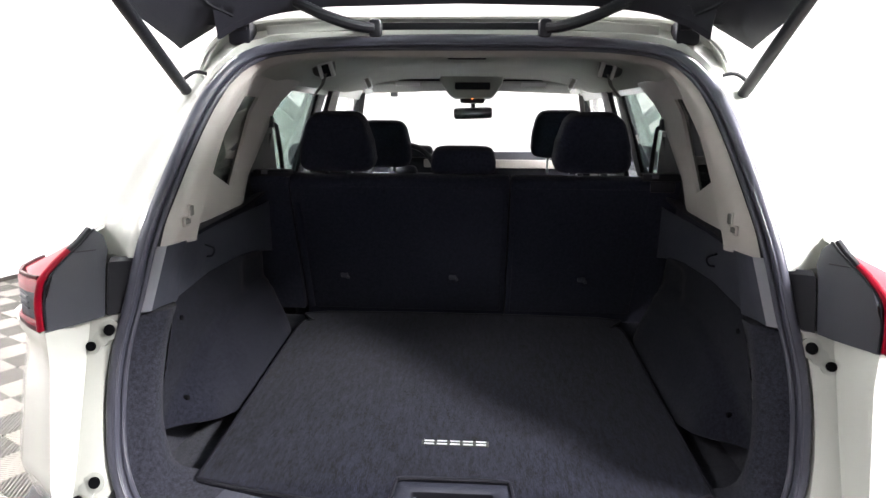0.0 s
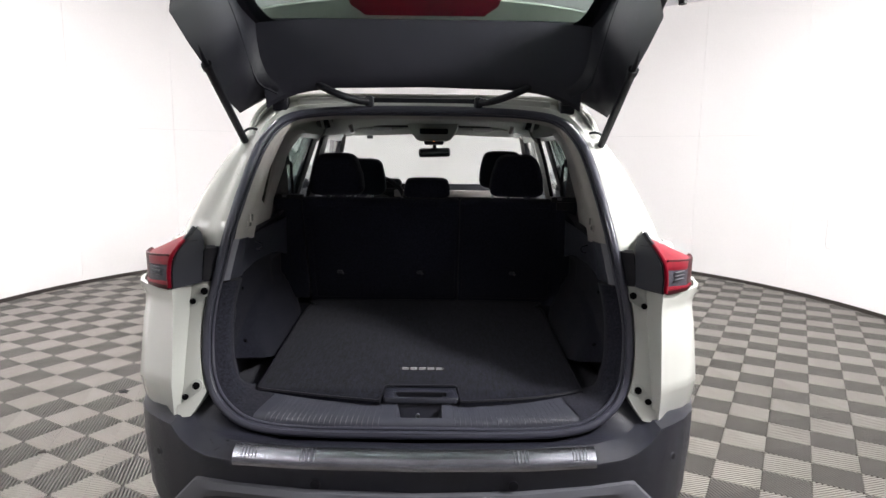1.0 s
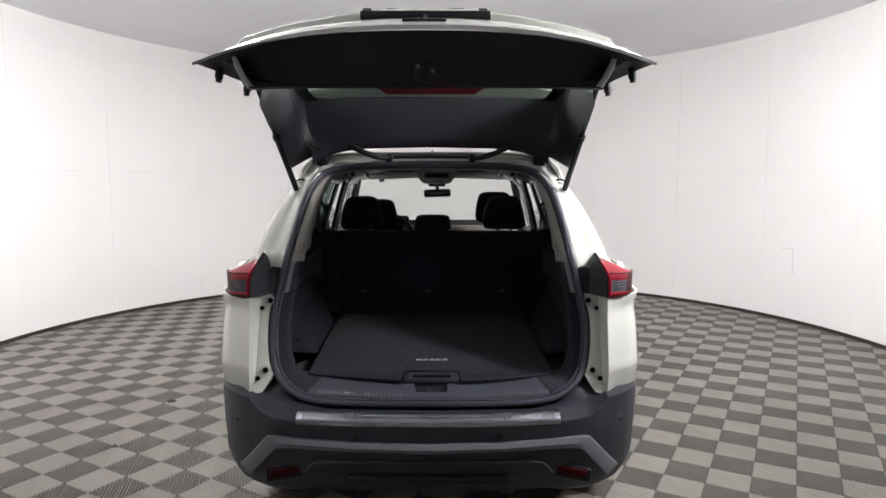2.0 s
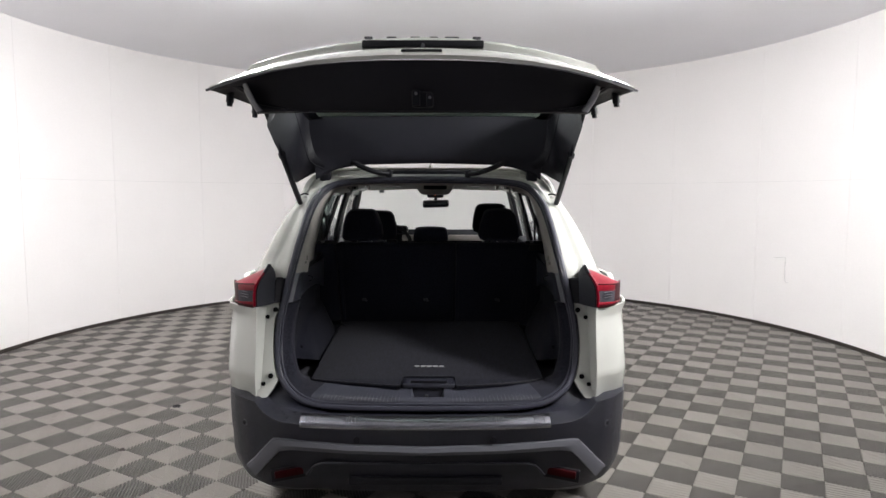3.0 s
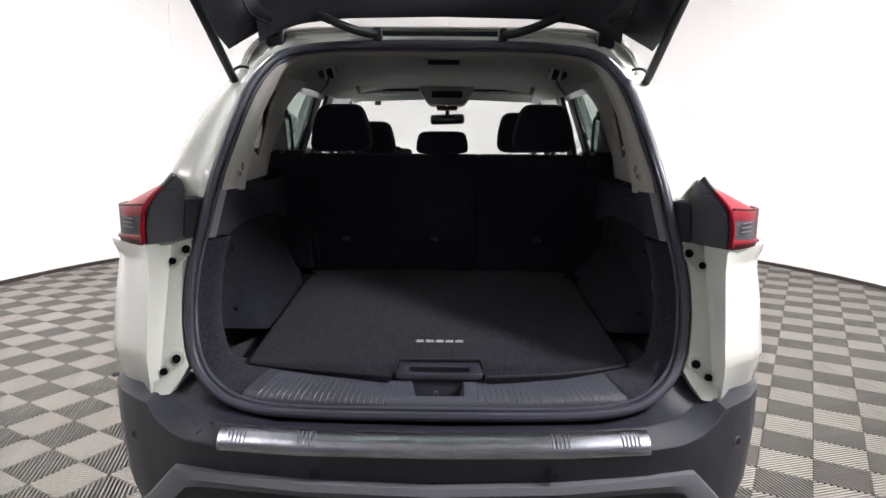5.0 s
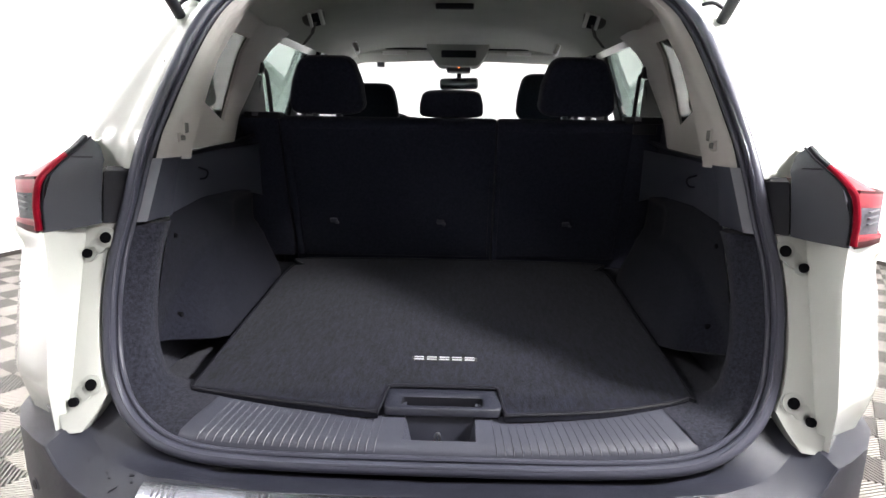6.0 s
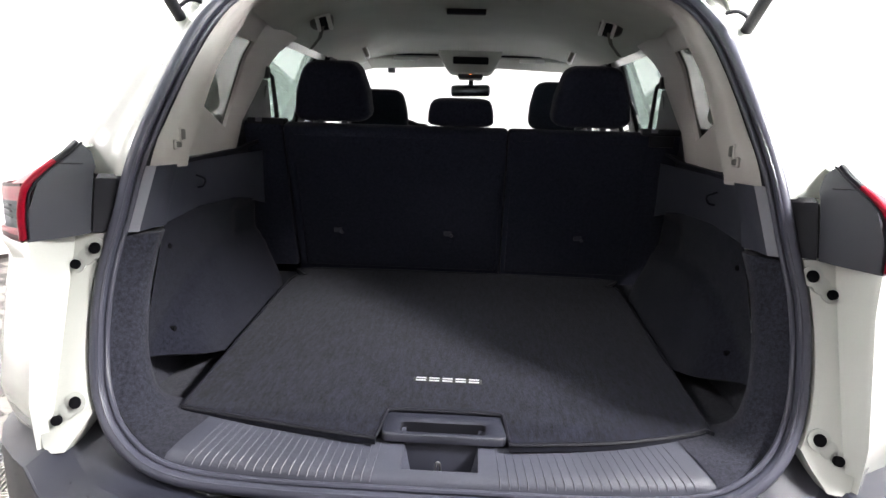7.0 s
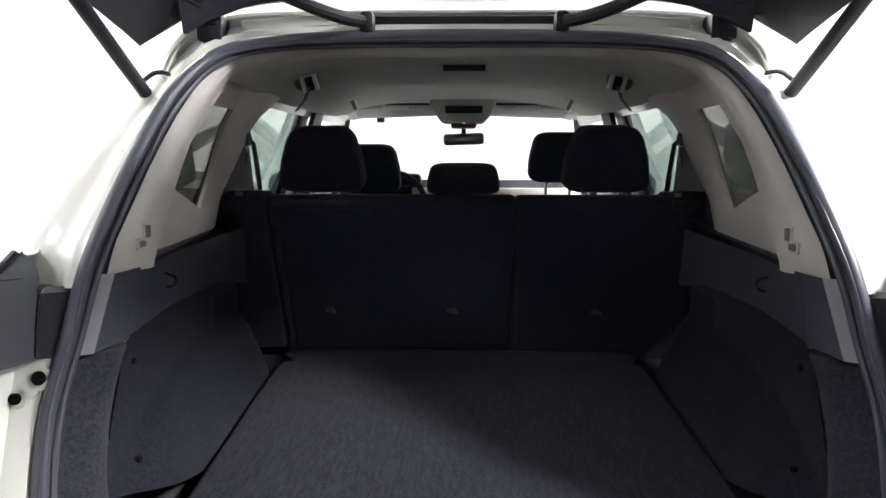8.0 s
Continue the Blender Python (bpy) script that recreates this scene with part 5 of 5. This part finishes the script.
for s in (-1, 1):
    guide = part("belt_anchor", cushion_shape(s * 0.470, 1.265, 1.648, 0.074, 0.075, 0.060, lean=15), SHADE_TRIM, liner, "beige seat belt anchor plate")
    part("anchor_hood", merge(box(s * 0.434, 1.222, 1.640, 0.010, 0.034, 0.050, 0.004, rot=(8, s * 14, 0)), box(s * 0.470, 1.222, 1.632, 0.010, 0.034, 0.050, 0.004, rot=(8, s * 14, 0)), box(s * 0.454, 1.222, 1.661, 0.044, 0.036, 0.014, 0.005, rot=(8, s * 14, 0))), LABEL, guide, "pale hood of the belt anchor")
    part("anchor_slot", box(s * 0.451, 1.226, 1.634, 0.026, 0.022, 0.040, 0.004, rot=(8, s * 14, 0)), TRIM_BLACK, guide)
    part("anchor_strap", sheet([[flip(p, s) for p in ((0.448, 1.218, 1.625), (0.460, 1.218, 1.623))], [flip(p, s) for p in ((0.460, 1.222, 1.590), (0.472, 1.222, 1.588))], [flip(p, s) for p in ((0.492, 1.23, 1.555), (0.504, 1.23, 1.553))]], 0.002), SHADE_TRIM, guide)
    handle = part("grab_handle", tube(spline([(s * 0.485, 2.14, 1.668), (s * 0.474, 2.145, 1.640), (s * 0.476, 2.19, 1.626), (s * 0.486, 2.23, 1.638), (s * 0.492, 2.24, 1.665)], 5), 0.014, 8), LABEL, liner)
    part("coat_hook", box(s * 0.472, 2.126, 1.640, 0.018, 0.014, 0.044, 0.005, rot=(0, s * 25, 0)), BEIGE, handle)
    visor = part("sun_visor", box(s * 0.335, 2.60, 1.650, 0.41, 0.16, 0.030, 0.012, 3, rot=(-14, s * 2, 0)), HEADLINER, car, "pale grey sun visor")
    part("visor_label", box(s * 0.33, 2.520, 1.653, 0.13, 0.006, 0.018), LABEL, visor)
    # black bar in place of the shadow line above the visor
    part("visor_shadow", box(s * 0.27, 2.518, 1.674, 0.22, 0.02, 0.008, 0.003), TRIM_BLACK, visor)
    part("front_pillar", sheet([[flip(p, s) for p in ((0.60, 2.72, 1.63), (0.66, 2.70, 1.60))], [flip(p, s) for p in ((0.68, 3.0, 1.42), (0.73, 3.0, 1.40))], [flip(p, s) for p in ((0.73, 3.25, 1.20), (0.79, 3.25, 1.18))]], 0.02), SHADE_TRIM, car)
    part("middle_pillar", sheet([[flip(p, s) for p in ((0.605, 1.93, 1.63), (0.605, 2.06, 1.63))], [flip(p, s) for p in ((0.66, 1.92, 1.45), (0.66, 2.08, 1.45))], [flip(p, s) for p in ((0.72, 1.90, 1.18), (0.72, 2.10, 1.18))]], 0.02), TRIM_BLACK, car)
console = part("overhead_console", slab([(-0.158, 1.70), (0.176, 1.70), (0.160, 1.645), (0.125, 1.592), (0.105, 1.580), (-0.085, 1.580), (-0.105, 1.592), (-0.142, 1.645)], 1, 2.41, 2.62, 0.010), HEADLINER, car, "overhead console with map lamps")
part("console_panel", box(0.012, 2.402, 1.640, 0.18, 0.02, 0.036, 0.006), TRIM_BLACK, console)
part("console_end", box(0.012, 2.56, 1.574, 0.13, 0.16, 0.034, 0.012), BUMPER_PLASTIC, console)
part("warning_light", rod((0.012, 2.474, 1.582), (0.012, 2.482, 1.582), 0.006), GOLD, console, "small lit red warning light")
mirror = part("rear_view_mirror", box(0.014, 2.69, 1.506, 0.216, 0.03, 0.062, 0.018, 3, rot=(0, -2, 0)), BLACK_PLASTIC, car, "black interior rear-view mirror")
part("mirror_glass", box(0.014, 2.676, 1.506, 0.202, 0.008, 0.050, 0.0035, rot=(0, -2, 0)), MIRROR, mirror)
part("mirror_stem", rod((0.014, 2.70, 1.535), (0.014, 2.72, 1.60), 0.013), BLACK_PLASTIC, mirror)

part("windscreen_sticker", box(-0.434, 2.748, 1.615, 0.042, 0.003, 0.040, 0.001), GREY_PLASTIC, car, "small grey sticker at the top of the windscreen")

# dashboard and steering wheel
dash = part("dashboard", sheet([[(x, y + 0.06 * (x / 0.7) ** 2, z) for x in (-0.72, -0.4, 0, 0.4, 0.72)] for y, z in ((2.88, 1.05), (2.86, 1.22), (2.90, 1.283), (3.1, 1.272), (3.32, 1.15))], 0.02), TRIM_BLACK, car, "black dashboard with a pale band")
part("dash_band", box(0.2, 2.858, 1.215, 0.95, 0.02, 0.05, 0.008), BEIGE, dash)
part("cluster", box(-0.37, 2.83, 1.285, 0.30, 0.12, 0.07, 0.03, 3), TRIM_BLACK, dash)
wheel_ring = [Vector((-0.37 + 0.185 * math.cos(a), 2.60 + 0.08 * math.sin(a), 1.16 + 0.17 * math.sin(a))) for a in [2 * math.pi * k / 32 for k in range(32)]]
steer = part("steering_wheel", tube(wheel_ring, 0.016, 8, True), BLACK_PLASTIC, car, "black steering wheel")
part("wheel_hub", box(-0.37, 2.61, 1.165, 0.16, 0.05, 0.11, 0.03, 3), TRIM_BLACK, steer)
part("wheel_spoke", box(-0.37, 2.605, 1.165, 0.35, 0.025, 0.03, 0.01), GREY_PLASTIC, steer)

# seats
def cushion(cx, cy, cz, sx, sy, sz, r=0.05, lean=0.0, taper=0.0):
    bm = box(0, 0, 0, sx, sy, sz, r, 4)
    for v in bm.verts:
        t = v.co.z / sz
        v.co.x *= 1 - taper * (t + 0.5)
        v.co.y += 0.02 * sy * math.cos(math.pi * v.co.x / sx)
    bmesh.ops.transform(bm, matrix=pose(cx, cy, cz, lean), verts=bm.verts)
    return bm


bench = part("rear_seat", slab([(1.13, 0.80), (1.115, 0.86), (0.965, 1.27), (0.955, 1.305), (0.975, 1.322), (1.03, 1.322), (1.13, 1.27), (1.28, 0.92), (1.28, 0.80)], 0, -0.515, 0.142, 0.012), FABRIC, car, "black cloth rear seat back, larger part")
small = part("rear_seat", slab([(1.13, 0.80), (1.115, 0.86), (0.965, 1.27), (0.955, 1.305), (0.975, 1.322), (1.03, 1.322), (1.13, 1.27), (1.28, 0.92), (1.28, 0.80)], 0, 0.1425, 0.635, 0.012), FABRIC, car, "black cloth rear seat back, smaller part")
part("seat_bolster", slab([(1.10, 0.86), (0.985, 1.24), (0.955, 1.30), (0.965, 1.325), (1.04, 1.325), (1.2, 1.25), (1.25, 0.86)], 0, -0.645, -0.5155, 0.012), FABRIC, bench)
for x0, x1, top, host in ((-0.485, 0.128, 1.288, bench), (-0.508, -0.4855, 1.235, bench), (0.157, 0.545, 1.288, small)):
    part("back_panel", slab([(1.108, 0.865), (0.957 + (1.288 - top) * 0.36, top), (0.985 + (1.288 - top) * 0.36, top), (1.125, 0.865)], 0, x0, x1, 0.006), FABRIC, host)
part("seat_cushion", box(0, 1.62, 0.80, 1.26, 0.62, 0.2, 0.05, 3), FABRIC, car)
for x, host in ((-0.373, bench), (-0.027, bench), (0.376, small)):
    part("tether_tab", merge(box(x, 1.052, 0.992, 0.024, 0.008, 0.016, 0.003, rot=(20, 0, 0)), box(x + 0.012, 1.048, 0.986, 0.010, 0.010, 0.008, 0.002)), SILL_PLASTIC, host, "grey tether anchor cover")
for x, host in ((-0.565, bench), (0.575, small)):
    lat = part("release_latch", box(x, 0.985, 1.322, 0.11, 0.05, 0.022, 0.006), BLACK_PLASTIC, host)
    part("latch_clip", box(x - 0.02, 0.965, 1.326, 0.02, 0.012, 0.012, 0.002), GREY_PLASTIC, lat)
part("latch_notch", box(0.575, 0.953, 1.297, 0.07, 0.006, 0.032, 0.004), BLACK_PLASTIC, small)
for x, w, h, zc, host, d in ((-0.374, 0.232, 0.172, 1.416, bench, 0.11), (0.380, 0.232, 0.172, 1.418, small, 0.11), (0.003, 0.198, 0.078, 1.364, bench, 0.09)):
    hr = part("headrest", cushion_shape(x, 1.02, zc, w, d, h, 0.34 if h > 0.1 else 0.12, 8, 6 if h > 0.1 else 5.5), FABRIC, host, "black cloth headrest")
    for dx in (-0.035, 0.035):
        part("headrest_post", rod((x + dx, 1.03, 1.30), (x + dx, 1.03, zc), 0.006), STEEL, host)
        part("post_guide", box(x + dx, 0.995, 1.326, 0.016, 0.022, 0.010, 0.003), BUMPER_PLASTIC, host)
for x, ztop in ((-0.385, 1.466), (0.41, 1.516)):
    seat = part("front_seat", cushion(x, 2.0, 0.955, 0.50, 0.14, 0.54, 0.06, 10, 0.12), FABRIC, car, "black cloth front seat")
    part("headrest", cushion_shape(x, 1.985, ztop - 0.10, 0.265, 0.11, 0.205, 0.22, 8, 5.5), FABRIC, seat, "black cloth headrest")
    for dx in (-0.05, 0.05):
        part("headrest_post", rod((x + dx, 2.0, 1.24), (x + dx, 1.99, ztop - 0.1), 0.006), STEEL, seat)
    part("seat_base", box(x, 2.26, 0.70, 0.52, 0.52, 0.2, 0.06, 3), FABRIC, seat)
part("cabin_floor", box(0, 2.3, 0.46, 1.6, 2.6, 0.06), CARPET, car)
part("door_lining", box(-0.80, 2.2, 0.85, 0.08, 2.3, 0.68, 0.02), TRIM_BLACK, car)
part("door_lining", box(0.80, 2.2, 0.85, 0.08, 2.3, 0.68, 0.02), TRIM_BLACK, car)

# ---- the carpet mat on the cargo floor ----
from mathutils import geometry
cargo_mat = thing("cargo_mat", (0, 0.6, 0.79), "black carpet cargo mat with silver badge on the cargo floor", "mat")
MAT_EDGE = ((-0.494, 0.2315), (-0.44, 0.221), (-0.30, 0.197), (-0.130, 0.174), (-0.118, 0.176), (-0.112, 0.200), (-0.106, 0.246), (-0.094, 0.260), (0.0, 0.262), (0.108, 0.260), (0.122, 0.246),
            (0.127, 0.200), (0.133, 0.176), (0.146, 0.172), (0.32, 0.190), (0.45, 0.220), (0.503, 0.240), (0.514, 0.262), (0.508, 0.60), (0.506, 0.98), (0.47, 1.02), (0.44, 1.09), (-0.44, 1.09),
            (-0.47, 1.02), (-0.506, 0.98), (-0.507, 0.60), (-0.506, 0.30), (-0.505, 0.242))
edge = spline([(*p, 0) for p in MAT_EDGE], 3, True)
bm = bmesh.new()
top = [bm.verts.new((p.x, p.y, mat_z(p.y) + 0.006)) for p in edge]
for corners in geometry.tessellate_polygon([[Vector((p.x, p.y, 0)) for p in edge]]):
    bm.faces.new([top[k] for k in corners])
low = [bm.verts.new((p.x, p.y, mat_z(p.y) - 0.008)) for p in edge]
for k in range(len(top)):
    bm.faces.new((top[k], low[k], low[(k + 1) % len(low)], top[(k + 1) % len(top)]))
bmesh.ops.recalc_face_normals(bm, faces=bm.faces)
part("carpet", bm, MAT_CARPET, cargo_mat)
part("binding", tube([Vector((p.x * 0.996, p.y + (0.003 if p.y < 0.5 else -0.003), mat_z(p.y) + 0.004)) for p in edge], 0.0045, 6, True), TRIM_BLACK, cargo_mat, "black stitched edge binding")
part("badge_plate", box(0.008, 0.381, mat_z(0.381) + 0.0066, 0.146, 0.018, 0.002, 0.0008, rot=(5.4, 0, 0)), BAR_INK, cargo_mat)
for k in range(5):
    x = -0.0485 + k * 0.0282
    shape = merge(box(x, 0.3862, mat_z(0.3862) + 0.0084, 0.0215, 0.0026, 0.0018, rot=(5.4, 0, 0)), box(x, 0.3758, mat_z(0.3758) + 0.0084, 0.0215, 0.0026, 0.0018, rot=(5.4, 0, 0)))
    part("badge_bar", shape, SILVER, cargo_mat, "silver badge piece")

# ---- the floor's tiles, last ----
for x, y in near:
    tile_ob = put("tile", one_tile, floor_ob)
    tile_ob.matrix_basis = pose(x, y, 0, 0, 0, math.degrees(TURN))
count = 0
for x, y in spots:
    if (x, y) in chosen:
        continue
    rx = TV_np[:, 0] * ct - TV_np[:, 1] * st + x
    ry = TV_np[:, 0] * st + TV_np[:, 1] * ct + y
    rest_v.append(np.stack([rx, ry, TV_np[:, 2]], 1))
    rest_f.append(TF_np + count)
    rest_t.extend(TT)
    count += len(TV)
far_tiles = put("far_tiles", tile_mesh("far_tiles", np.concatenate(rest_v).tolist(), np.concatenate(rest_f).tolist(), rest_t), floor_ob)
far_tiles["kind"] = "stuff"
